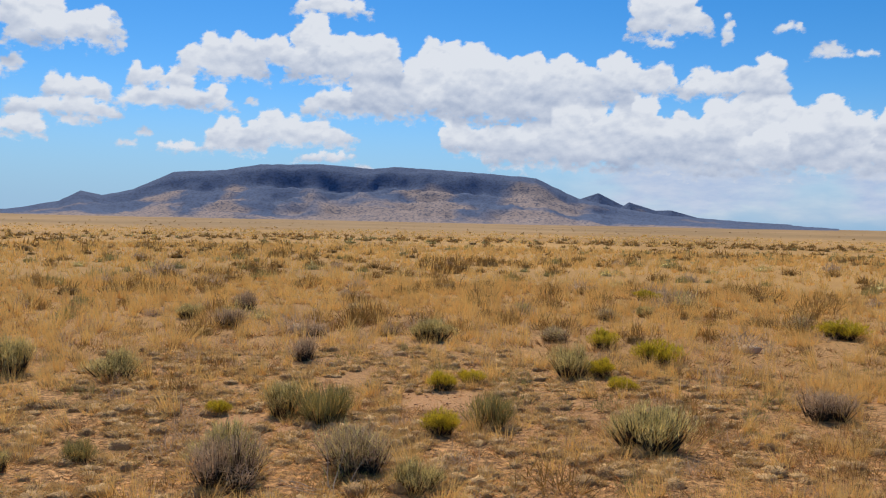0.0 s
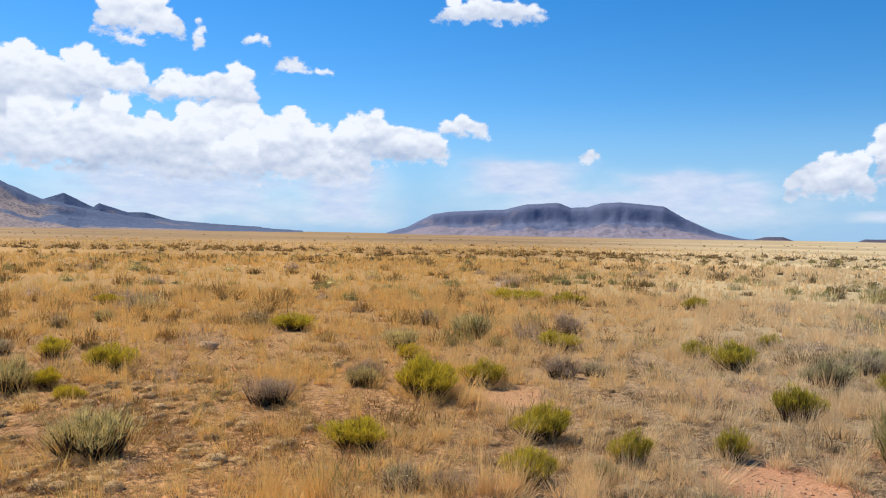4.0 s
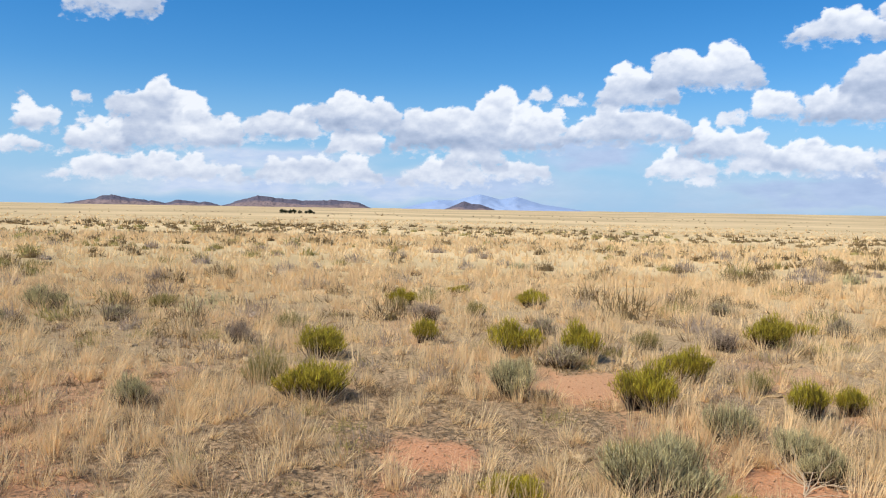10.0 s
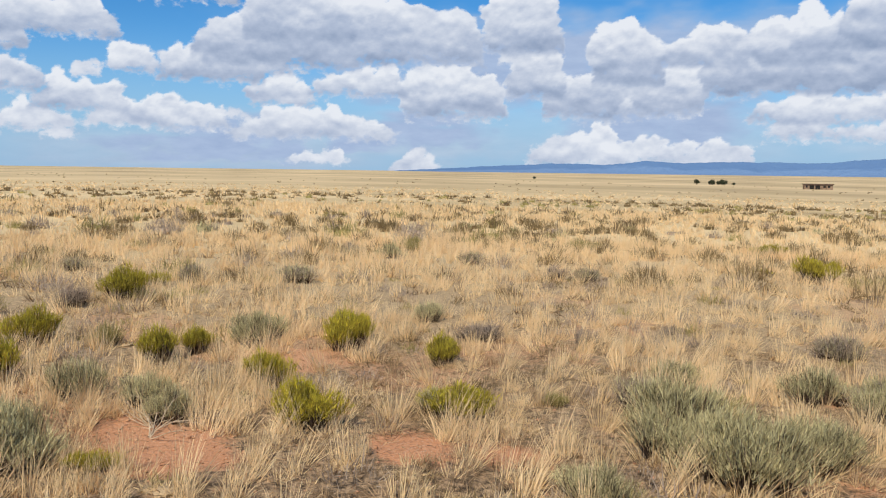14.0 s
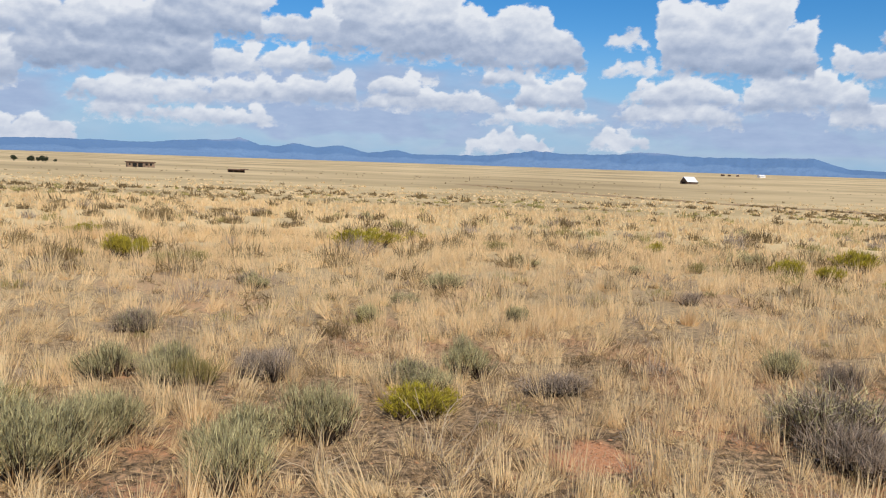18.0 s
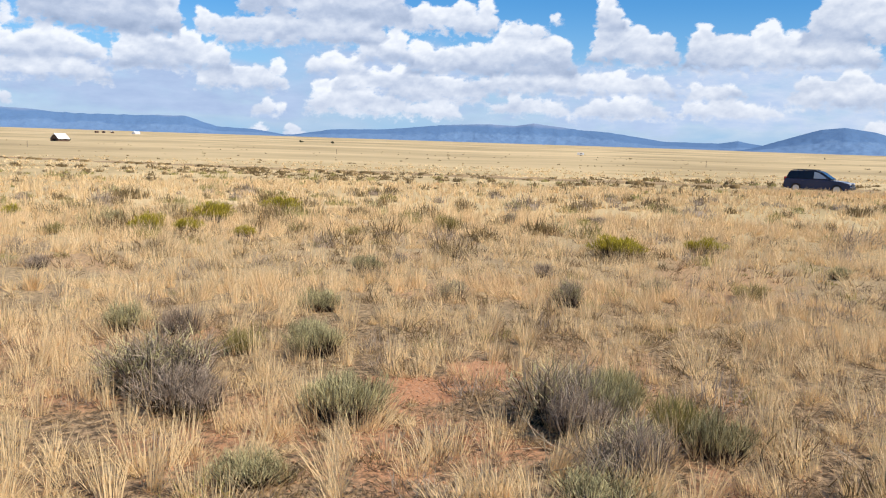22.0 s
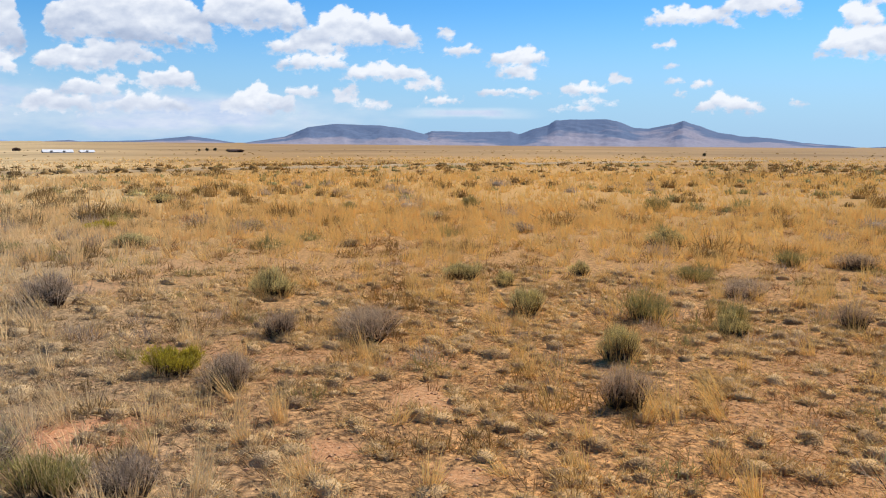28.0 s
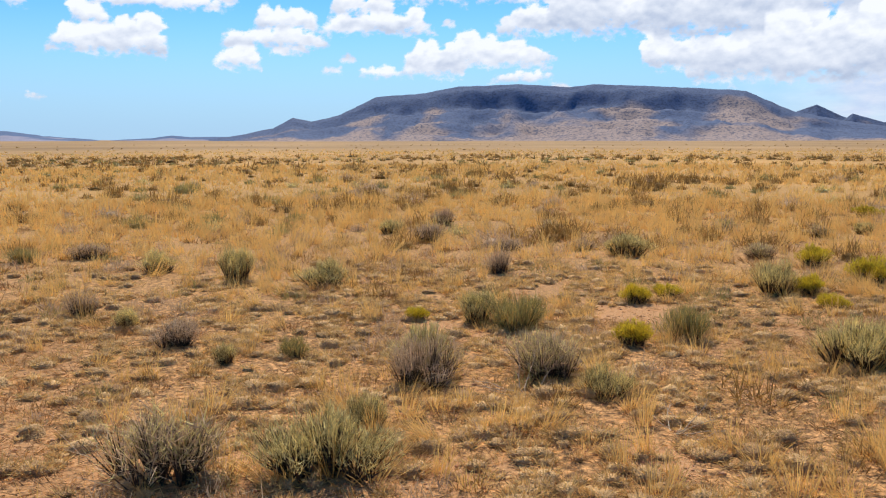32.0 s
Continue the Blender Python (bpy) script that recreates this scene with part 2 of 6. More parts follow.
def soil_material():
    m = material("red_soil", (0.60, 0.29, 0.145), 0.95, scale=0.9, fine=28, second=(0.43, 0.185, 0.085), bump=0.02)
    n, l = m.node_tree.nodes, m.node_tree.links
    bsdf = n["Principled BSDF"]
    soil = bsdf.inputs["Base Color"].links[0].from_socket
    geo = n.new("ShaderNodeNewGeometry")
    # crumbs of straw and grit in drifts over the soil
    for scale, lo, hi, most, tint in ((75.0, 0.55, 0.64, 0.7, (0.62, 0.44, 0.29)), (58.0, 0.56, 0.64, 0.8, (0.16, 0.09, 0.05))):
        tex, cut, lay = n.new("ShaderNodeTexNoise"), n.new("ShaderNodeMapRange"), n.new("ShaderNodeMix")
        tex.inputs["Scale"].default_value, tex.inputs["Detail"].default_value, tex.inputs["Roughness"].default_value = scale, 5.0, 0.65
        l.new(geo.outputs["Position"], tex.inputs["Vector"])
        for key, v in (("From Min", lo), ("From Max", hi), ("To Max", most)):
            cut.inputs[key].default_value = v
        l.new(tex.outputs["Fac"], cut.inputs["Value"])
        lay.data_type = "RGBA"
        lay.inputs["B"].default_value = (*tint, 1)
        l.new(cut.outputs[0], lay.inputs["Factor"])
        l.new(soil, lay.inputs["A"])
        soil = lay.outputs["Result"]
    # thatch and dark crumbs wherever plants stand
    earth = n.new("ShaderNodeAttribute")
    earth.attribute_name = "bare"
    litter, stain, strew = n.new("ShaderNodeMix"), n.new("ShaderNodeTexNoise"), n.new("ShaderNodeValToRGB")
    litter.data_type = "RGBA"
    stain.inputs["Scale"].default_value, stain.inputs["Detail"].default_value, stain.inputs["Roughness"].default_value = 16.0, 7.0, 0.78
    l.new(geo.outputs["Position"], stain.inputs["Vector"])
    for e, (p, c) in zip((strew.color_ramp.elements[0], strew.color_ramp.elements[1]), ((0.42, (0.075, 0.05, 0.029, 1)), (0.64, (0.57, 0.385, 0.215, 1)))):
        e.position, e.color = p, c
    l.new(stain.outputs["Fac"], strew.inputs[0])
    ragged = n.new("ShaderNodeMath")
    ragged.operation = "MULTIPLY_ADD"
    ragged.inputs[1].default_value = 1.5
    l.new(stain.outputs["Fac"], ragged.inputs[0])
    l.new(earth.outputs["Fac"], ragged.inputs[2])
    shown = n.new("ShaderNodeMapRange")
    shown.inputs["From Min"].default_value, shown.inputs["From Max"].default_value = 1.0, 1.4
    l.new(ragged.outputs[0], shown.inputs["Value"])
    l.new(shown.outputs[0], litter.inputs["Factor"])
    l.new(sunward_tint(n, l, geo, strew.outputs[0], (1.5, 1.16, 0.78)), litter.inputs["A"])
    l.new(sunward_tint(n, l, geo, soil, (0.98, 1.05, 0.9)), litter.inputs["B"])
    soil = litter.outputs["Result"]
    # far off, standing grass hides the soil: straw with darker scrub
    dist = n.new("ShaderNodeVectorMath")
    dist.operation = "LENGTH"
    l.new(geo.outputs["Position"], dist.inputs[0])
    cover = n.new("ShaderNodeMapRange")
    cover.inputs["From Min"].default_value, cover.inputs["From Max"].default_value = 5, 24
    l.new(dist.outputs["Value"], cover.inputs["Value"])
    wide = n.new("ShaderNodeTexNoise")
    wide.inputs["Scale"].default_value, wide.inputs["Detail"].default_value, wide.inputs["Roughness"].default_value = 0.02, 9.0, 0.68
    l.new(geo.outputs["Position"], wide.inputs["Vector"])
    ramp = n.new("ShaderNodeValToRGB")
    for e, (p, c) in zip((ramp.color_ramp.elements[0], ramp.color_ramp.elements[1]), ((0.36, (0.40, 0.29, 0.135, 1)), (0.60, (0.74, 0.56, 0.30, 1)))):
        e.position, e.color = p, c
    l.new(wide.outputs["Fac"], ramp.inputs[0])
    mix = n.new("ShaderNodeMix")
    mix.data_type = "RGBA"
    l.new(cover.outputs[0], mix.inputs["Factor"])
    l.new(soil, mix.inputs["A"])
    # beyond the last tall grass the plain is grazed, duller and streaked
    thin, far_tone, grazed, streaks = n.new("ShaderNodeMapRange"), n.new("ShaderNodeMix"), n.new("ShaderNodeValToRGB"), n.new("ShaderNodeTexNoise")
    thin.interpolation_type = "SMOOTHSTEP"
    thin.inputs["From Min"].default_value, thin.inputs["From Max"].default_value, thin.inputs["To Max"].default_value = 80, 260, 0.92
    l.new(dist.outputs["Value"], thin.inputs["Value"])
    streaks.inputs["Scale"].default_value, streaks.inputs["Detail"].default_value, streaks.inputs["Roughness"].default_value = 0.006, 8.0, 0.62
    l.new(geo.outputs["Position"], streaks.inputs["Vector"])
    for e, (p, c) in zip((grazed.color_ramp.elements[0], grazed.color_ramp.elements[1]), ((0.36, (0.38, 0.28, 0.14, 1)), (0.62, (0.72, 0.545, 0.295, 1)))):
        e.position, e.color = p, c
    l.new(streaks.outputs["Fac"], grazed.inputs[0])
    far_tone.data_type = "RGBA"
    l.new(thin.outputs[0], far_tone.inputs["Factor"])
    l.new(sunward_tint(n, l, geo, ramp.outputs[0], (0.74, 0.54, 0.30)), far_tone.inputs["A"])
    l.new(sunward_tint(n, l, geo, grazed.outputs[0], (0.60, 0.49, 0.375)), far_tone.inputs["B"])
    l.new(far_tone.outputs["Result"], mix.inputs["B"])
    l.new(mix.outputs["Result"], bsdf.inputs["Base Color"])
    return m


M_SOIL = soil_material()


def rock_material(name, low, high, speck, amount=0.5, craggy=26.0, bare=None):
    """Slopes of pale earth with darker rock where the mesh's zone attribute is high, and scrub speckled over both;
    bluish tones passed in hold distance haze.
    """
    m = bpy.data.materials.new(name)
    m.use_nodes = True
    n, l = m.node_tree.nodes, m.node_tree.links
    bsdf = n["Principled BSDF"]
    bsdf.inputs["Roughness"].default_value, bsdf.inputs["Specular IOR Level"].default_value = 1.0, 0.0
    geo, zone = n.new("ShaderNodeNewGeometry"), n.new("ShaderNodeAttribute")
    zone.attribute_name = "zone"
    tex, dots = n.new("ShaderNodeTexNoise"), n.new("ShaderNodeTexNoise")
    for t, s, d in ((tex, 0.0145, 6), (dots, 0.16, 2)):
        t.inputs["Scale"].default_value, t.inputs["Detail"].default_value = s, d
        l.new(geo.outputs["Position"], t.inputs["Vector"])
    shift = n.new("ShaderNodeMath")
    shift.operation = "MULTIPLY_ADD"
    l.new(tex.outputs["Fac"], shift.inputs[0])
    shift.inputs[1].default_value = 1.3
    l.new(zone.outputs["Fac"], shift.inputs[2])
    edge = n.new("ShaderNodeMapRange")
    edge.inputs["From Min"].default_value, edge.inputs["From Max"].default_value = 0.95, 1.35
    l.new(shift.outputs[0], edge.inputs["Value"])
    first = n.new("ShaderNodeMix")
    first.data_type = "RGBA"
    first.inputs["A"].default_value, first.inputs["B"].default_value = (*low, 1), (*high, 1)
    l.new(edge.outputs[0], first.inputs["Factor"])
    dot = n.new("ShaderNodeMapRange")
    dot.inputs["From Min"].default_value, dot.inputs["From Max"].default_value, dot.inputs["To Max"].default_value = 0.50, 0.60, amount
    l.new(dots.outputs["Fac"], dot.inputs["Value"])
    last = n.new("ShaderNodeMix")
    last.data_type = "RGBA"
    last.inputs["B"].default_value = (*speck, 1)
    l.new(dot.outputs[0], last.inputs["Factor"])
    l.new(first.outputs["Result"], last.inputs["A"])
    tint = last.outputs["Result"]
    if bare:
        # the summits go paler above a ragged line
        sep, lift, line, peak = n.new("ShaderNodeSeparateXYZ"), n.new("ShaderNodeMath"), n.new("ShaderNodeMapRange"), n.new("ShaderNodeMix")
        l.new(geo.outputs["Position"], sep.inputs[0])
        lift.operation, lift.inputs[1].default_value = "MULTIPLY_ADD", 26.0
        l.new(tex.outputs["Fac"], lift.inputs[0])
        l.new(sep.outputs["Z"], lift.inputs[2])
        line.inputs["From Min"].default_value, line.inputs["From Max"].default_value, line.inputs["To Max"].default_value = 60, 72, 0.6
        l.new(lift.outputs[0], line.inputs["Value"])
        peak.data_type = "RGBA"
        peak.inputs["B"].default_value = (*bare, 1)
        l.new(line.outputs[0], peak.inputs["Factor"])
        l.new(tint, peak.inputs["A"])
        tint = peak.outputs["Result"]
    l.new(tint, bsdf.inputs["Base Color"])
    rugged, crag = n.new("ShaderNodeBump"), n.new("ShaderNodeTexNoise")
    crag.inputs["Scale"].default_value, crag.inputs["Detail"].default_value, crag.inputs["Roughness"].default_value = 0.04, 7.0, 0.65
    l.new(geo.outputs["Position"], crag.inputs["Vector"])
    rugged.inputs["Strength"].default_value, rugged.inputs["Distance"].default_value = 0.5, craggy * 0.4
    l.new(crag.outputs["Fac"], rugged.inputs["Height"])
    l.new(rugged.outputs[0], bsdf.inputs["Normal"])
    return m


# dark mesa rock, with bluish haze and some upper-face shade in its colour
M_MESA = rock_material("hazy_mesa_rock", (0.38, 0.30, 0.26), (0.135, 0.17, 0.25), (0.095, 0.11, 0.155), 0.75, 14.0)
M_MESA_MAUVE = rock_material("hazy_mauve_rock", (0.31, 0.265, 0.29), (0.15, 0.175, 0.26), (0.14, 0.155, 0.22), 0.5, 12.0)
# violet and pale tones here are distance haze put into the rock colour
M_MESA_FAR = rock_material("hazy_violet_rock", (0.31, 0.30, 0.355), (0.13, 0.18, 0.275), (0.17, 0.20, 0.28), 0.35, 8.0)
M_HILL = rock_material("brown_hill_rock", (0.28, 0.21, 0.20), (0.13, 0.12, 0.155), (0.08, 0.08, 0.09), 0.6)
# far ranges: the blue of distance haze is put into the base colour
M_BLUE = rock_material("haze_blue_slope", (0.15, 0.25, 0.40), (0.11, 0.20, 0.345), (0.105, 0.185, 0.32), 0.3, 9.0)
M_SUMMIT = rock_material("haze_blue_with_pale_summits", (0.15, 0.25, 0.40), (0.11, 0.20, 0.345), (0.105, 0.185, 0.32), 0.3, 9.0, bare=(0.30, 0.34, 0.45))
M_PALE = rock_material("haze_pale_slope", (0.30, 0.40, 0.58), (0.26, 0.36, 0.54), (0.26, 0.36, 0.54), 0.3, 8.0)

# ---- the ground: one sheet to the horizon ----
BARE = []


def bare(x, y, rx, ry):
    BARE.append((x, y, max(rx, ry) * 0.8 + 0.04))


bare(7.9, -3.3, 0.4, 0.8); bare(7.9, -3.2, 0.5, 0.8); bare(4.4, -3.4, 0.4, 0.4); bare(3.5, -4.3, 0.3, 0.3)
bare(3.0, -4.5, 0.2, 0.2); bare(5.6, -5.3, 0.4, 0.4); bare(4.9, -3.5, 0.3, 0.5); bare(5.9, -1.5, 0.3, 0.4)
bare(5.3, 3.3, 0.3, 0.5); bare(5.2, 3.2, 0.2, 0.5); bare(-4.7, 2.2, 0.3, 0.3); bare(-3.6, 1.9, 0.2, 0.2)
bare(-5.0, 0.3, 0.2, 0.3); bare(-4.2, 1.4, 0.2, 0.1); bare(-4.5, -4.3, 0.2, 0.3); bare(0.2, 4.1, 0.2, 0.2)
bare(1.8, -7.2, 0.3, 0.4); bare(-3.8, -4.3, 0.1, 0.3); bare(-1.1, -5.0, 0.2, 0.3); bare(-0.0, 7.8, 0.5, 0.4)
bare(-1.6, 6.8, 0.1, 0.4); bare(5.6, 6.6, 0.3, 0.6); bare(7.9, -3.2, 0.4, 0.7); bare(5.7, -5.5, 0.3, 0.4)


radii = np.concatenate([[0.0], 0.35 * 1.05 ** np.arange(200)])
radii = radii[radii < 4700]
radii = np.append(radii, 4900)
turn = np.linspace(0, math.tau, 330, endpoint=False)
rr, aa = np.meshgrid(radii, turn, indexing="ij")
gx, gy = rr * np.sin(aa), rr * np.cos(aa)
ground_mesh = mesh_of("ground", np.stack([gx, gy, ground_z(gx, gy)], -1).reshape(-1, 3), grid_faces(len(radii), 330, True)[:, ::-1])
smooth_shade(ground_mesh)
earth = 0.45 * smooth(0.46, 0.60, fbm(gx * 0.9, gy * 0.9, 21))
for bx, by, br in BARE:
    earth = np.maximum(earth, 1 - smooth(0.6, 1.35, np.hypot(gx - bx, gy - by) / br + 1.7 * (fbm(gx * 2.6, gy * 2.6, 33) - 0.47)))
ground_mesh.attributes.new("bare", "FLOAT", "POINT").data.foreach_set("value", earth.astype(np.float32).ravel())
tagged(part("ground", ground_mesh, M_SOIL), "reddish sandy plain under dry grass", "ground", kind="structure")


# ---- mesas, hills and ranges on the skyline ----
def ridge(name, label, crest, d, depth, mat, cliff=0.0, gully=0.16, step=0.14, rough=0.02, kind="", seed=1, dark=0.55, low=-2.0, power=1.7, blotch=1.7, spurs=(), peaks=0.0):
    """A ridge whose crest runs through (heading, elevation) places at distance d; its face falls towards the viewer over depth."""
    d, depth = d * 0.55, depth * 0.55
    hs, es = np.array([c[0] for c in crest]), np.array([c[1] for c in crest])
    heads = np.arange(hs[0], hs[-1] + step / 2, step)
    top = np.interp(heads, hs, es) + rough * (fbm(heads * 2.2, heads * 0 + seed, seed) - 0.47) * 2
    top = top + peaks * smooth(0.3, 0.8, top) * (0.18 - np.abs(fbm(heads * 1.15, heads * 0 + 3.7, seed + 21) - 0.47) * 1.9)
    zc = d * np.tan(np.radians(top)) + 1.6
    rows = np.concatenate([np.linspace(0, 0.7, 22), np.linspace(0.72, 1.0, 16), [1.25, 1.8]])
    s, hh = np.meshgrid(rows, heads, indexing="ij")
    bulge = 1 + 0.5 * (fbm(hh * 0.33, hh * 0, seed + 9) - 0.47)
    dist = d - depth * (1 - np.minimum(s, 1)) * bulge + depth * np.maximum(0, s - 1) * 0.6
    k = np.minimum(s, 1)
    talus = k ** power
    prof = talus * (1 - cliff) + cliff * smooth(0.78, 0.9, k)
    back = np.where(s > 1, 1 - (s - 1) * 0.9, 1)
    ha = np.radians(hh)
    wx, wy = dist * np.sin(ha), dist * np.cos(ha)
    size = max(50.0, 0.19 * depth)
    warp = fbm(wx / size * 0.6, wy / size * 0.6, seed + 2)
    spur = 1 - np.abs(fbm(wx / size + warp * 2, wy / size - warp, seed + 3) - 0.47) * 4
    carve = gully * np.sin(np.pi * np.clip(k, 0, 1) ** 1.1) * (0.55 - 0.75 * np.clip(spur, 0, 1))
    carve += 0.12 * (fbm(wx / size * 4, wy / size * 4, seed + 5) - 0.47) * np.sin(np.pi * k)
    height = np.clip(prof - carve, 0, 1) * back
    base = low + 0 * hh
    z = base + (zc[None, :] - base) * height
    size2 = size * 1.5
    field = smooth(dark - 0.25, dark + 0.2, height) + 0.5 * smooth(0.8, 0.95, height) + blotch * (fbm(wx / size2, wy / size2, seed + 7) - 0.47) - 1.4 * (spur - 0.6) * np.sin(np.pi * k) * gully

    # spurs of pale bare earth run down through the dark slope
    for sh_at, sh_wide, sh_deep in spurs:
        aslant = hh - sh_at - 2.2 * (k - 0.5) + 1.6 * (fbm(wx / size * 2, wy / size * 2, seed + 11) - 0.47)
        field = field - sh_deep * np.exp(-(aslant / sh_wide) ** 2) * (1 - smooth(0.72, 0.88, k))

    def sheet(title, r0, r1, parent=None):
        sel = slice(r0, r1)
        me = mesh_of(title, np.stack([wx[sel], wy[sel], z[sel]], -1).reshape(-1, 3), grid_faces(r1 - r0, len(heads)))
        smooth_shade(me)
        me.attributes.new("zone", "FLOAT", "POINT").data.foreach_set("value", field[sel].astype(np.float32).ravel())
        return part(title, me, mat, parent)

    if not cliff:
        return tagged(sheet(name, 0, len(rows)), label, name.split("_")[-1], kind=kind)
    thing = tagged(new(name), label, name.split("_")[-1], kind=kind)
    brow = int(np.searchsorted(rows, 0.77))
    sheet("slope", 0, brow + 1, thing)
    sheet("rim", brow, len(rows), thing)
    return thing


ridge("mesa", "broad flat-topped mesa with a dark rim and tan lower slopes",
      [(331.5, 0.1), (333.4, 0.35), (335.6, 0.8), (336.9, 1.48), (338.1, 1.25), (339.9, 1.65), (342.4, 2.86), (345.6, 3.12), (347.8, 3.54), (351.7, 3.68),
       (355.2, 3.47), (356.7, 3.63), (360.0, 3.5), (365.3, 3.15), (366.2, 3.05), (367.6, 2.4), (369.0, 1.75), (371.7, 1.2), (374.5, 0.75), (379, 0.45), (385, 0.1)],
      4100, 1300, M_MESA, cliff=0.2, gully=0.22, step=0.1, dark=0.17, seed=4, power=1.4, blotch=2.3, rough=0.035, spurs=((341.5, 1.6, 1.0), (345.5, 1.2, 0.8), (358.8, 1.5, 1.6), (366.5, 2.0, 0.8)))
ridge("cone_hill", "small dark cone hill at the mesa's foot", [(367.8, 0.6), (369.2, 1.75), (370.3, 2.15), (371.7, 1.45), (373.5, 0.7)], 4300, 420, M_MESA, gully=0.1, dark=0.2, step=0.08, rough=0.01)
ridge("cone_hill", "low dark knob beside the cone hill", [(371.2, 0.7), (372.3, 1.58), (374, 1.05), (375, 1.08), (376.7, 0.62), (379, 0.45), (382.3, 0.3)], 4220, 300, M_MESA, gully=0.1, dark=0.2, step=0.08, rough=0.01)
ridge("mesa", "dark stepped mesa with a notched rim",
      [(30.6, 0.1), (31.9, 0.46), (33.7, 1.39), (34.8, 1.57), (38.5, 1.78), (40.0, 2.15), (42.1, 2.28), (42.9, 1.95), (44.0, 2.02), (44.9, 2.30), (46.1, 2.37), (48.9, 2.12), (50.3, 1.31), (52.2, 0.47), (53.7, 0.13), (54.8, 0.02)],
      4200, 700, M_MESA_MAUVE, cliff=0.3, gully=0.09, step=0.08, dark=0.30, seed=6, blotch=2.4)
ridge("butte", "small flat butte on the horizon", [(54.2, 0.0), (55.2, 0.24), (56.2, 0.25), (56.9, 0.0)], 4500, 120, M_HILL, step=0.06, rough=0.01)
ridge("butte", "long low flat butte on the horizon", [(60.4, 0.03), (60.8, 0.2), (63.4, 0.22), (64, 0.04)], 4500, 120, M_HILL, step=0.06, rough=0.01)
ridge("butte", "tiny dark butte on the horizon", [(70.6, 0.0), (71.0, 0.13), (71.35, 0.2), (71.6, 0.13), (72, 0.0)], 4400, 60, M_HILL, step=0.05, rough=0.01)
ridge("hill", "low brown hill with a rounded top", [(77, 0.0), (78.6, 0.23), (80.1, 0.66), (81.0, 0.46), (82.7, 0.26), (83.3, 0.12), (84.0, 0.33), (85.8, 0.26), (86.8, 0.0)], 4200, 260, M_HILL, step=0.05, gully=0.35, rough=0.09, seed=3)
ridge("hill", "low brown hill with a long tail", [(86.7, 0.0), (87.7, 0.34), (89.1, 0.76), (90.2, 0.62), (92.3, 0.48), (94.0, 0.52), (95.7, 0.42), (96.6, 0.02)], 4300, 260, M_HILL, step=0.05, gully=0.35, rough=0.09, seed=5)
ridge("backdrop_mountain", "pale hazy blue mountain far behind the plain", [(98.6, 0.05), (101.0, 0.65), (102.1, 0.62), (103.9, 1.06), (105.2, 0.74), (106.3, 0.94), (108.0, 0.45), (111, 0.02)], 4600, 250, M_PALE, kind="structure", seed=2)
ridge("hill", "dark cone hill before a pale mountain", [(101.5, 0.02), (102.8, 0.59), (103.3, 0.42), (103.9, 0.39), (104.9, 0.04)], 4250, 120, M_HILL, step=0.06, seed=7)
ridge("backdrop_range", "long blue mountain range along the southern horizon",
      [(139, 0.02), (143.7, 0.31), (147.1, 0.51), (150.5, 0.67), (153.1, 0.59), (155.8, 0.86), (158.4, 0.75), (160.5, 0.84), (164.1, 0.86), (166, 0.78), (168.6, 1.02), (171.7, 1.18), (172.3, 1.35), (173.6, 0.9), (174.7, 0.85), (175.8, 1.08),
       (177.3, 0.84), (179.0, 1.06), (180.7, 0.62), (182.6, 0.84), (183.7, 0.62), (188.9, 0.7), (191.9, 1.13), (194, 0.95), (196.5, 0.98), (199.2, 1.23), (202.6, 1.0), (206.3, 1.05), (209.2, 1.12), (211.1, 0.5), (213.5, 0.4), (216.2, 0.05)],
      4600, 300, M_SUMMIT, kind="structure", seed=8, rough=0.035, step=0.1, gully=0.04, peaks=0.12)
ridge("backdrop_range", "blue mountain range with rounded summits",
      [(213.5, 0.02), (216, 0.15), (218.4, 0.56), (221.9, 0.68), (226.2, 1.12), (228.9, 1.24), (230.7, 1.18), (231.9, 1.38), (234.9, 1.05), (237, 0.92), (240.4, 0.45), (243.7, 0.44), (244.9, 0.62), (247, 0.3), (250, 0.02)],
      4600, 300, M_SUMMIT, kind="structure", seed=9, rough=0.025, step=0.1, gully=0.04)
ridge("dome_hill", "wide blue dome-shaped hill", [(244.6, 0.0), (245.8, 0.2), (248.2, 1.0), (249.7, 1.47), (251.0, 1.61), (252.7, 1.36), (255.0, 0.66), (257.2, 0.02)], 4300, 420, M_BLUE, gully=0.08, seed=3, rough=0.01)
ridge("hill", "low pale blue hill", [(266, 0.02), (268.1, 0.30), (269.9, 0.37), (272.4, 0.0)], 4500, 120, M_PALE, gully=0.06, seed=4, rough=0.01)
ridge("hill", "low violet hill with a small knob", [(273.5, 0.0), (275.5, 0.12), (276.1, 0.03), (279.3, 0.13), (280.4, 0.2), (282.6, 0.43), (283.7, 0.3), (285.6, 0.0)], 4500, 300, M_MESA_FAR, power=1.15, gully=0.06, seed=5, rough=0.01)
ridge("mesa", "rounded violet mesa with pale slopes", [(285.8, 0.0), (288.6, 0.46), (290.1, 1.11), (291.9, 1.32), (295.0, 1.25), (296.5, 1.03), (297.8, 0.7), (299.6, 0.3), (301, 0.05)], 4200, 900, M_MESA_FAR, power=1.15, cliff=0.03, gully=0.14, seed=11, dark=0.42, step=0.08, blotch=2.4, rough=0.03)
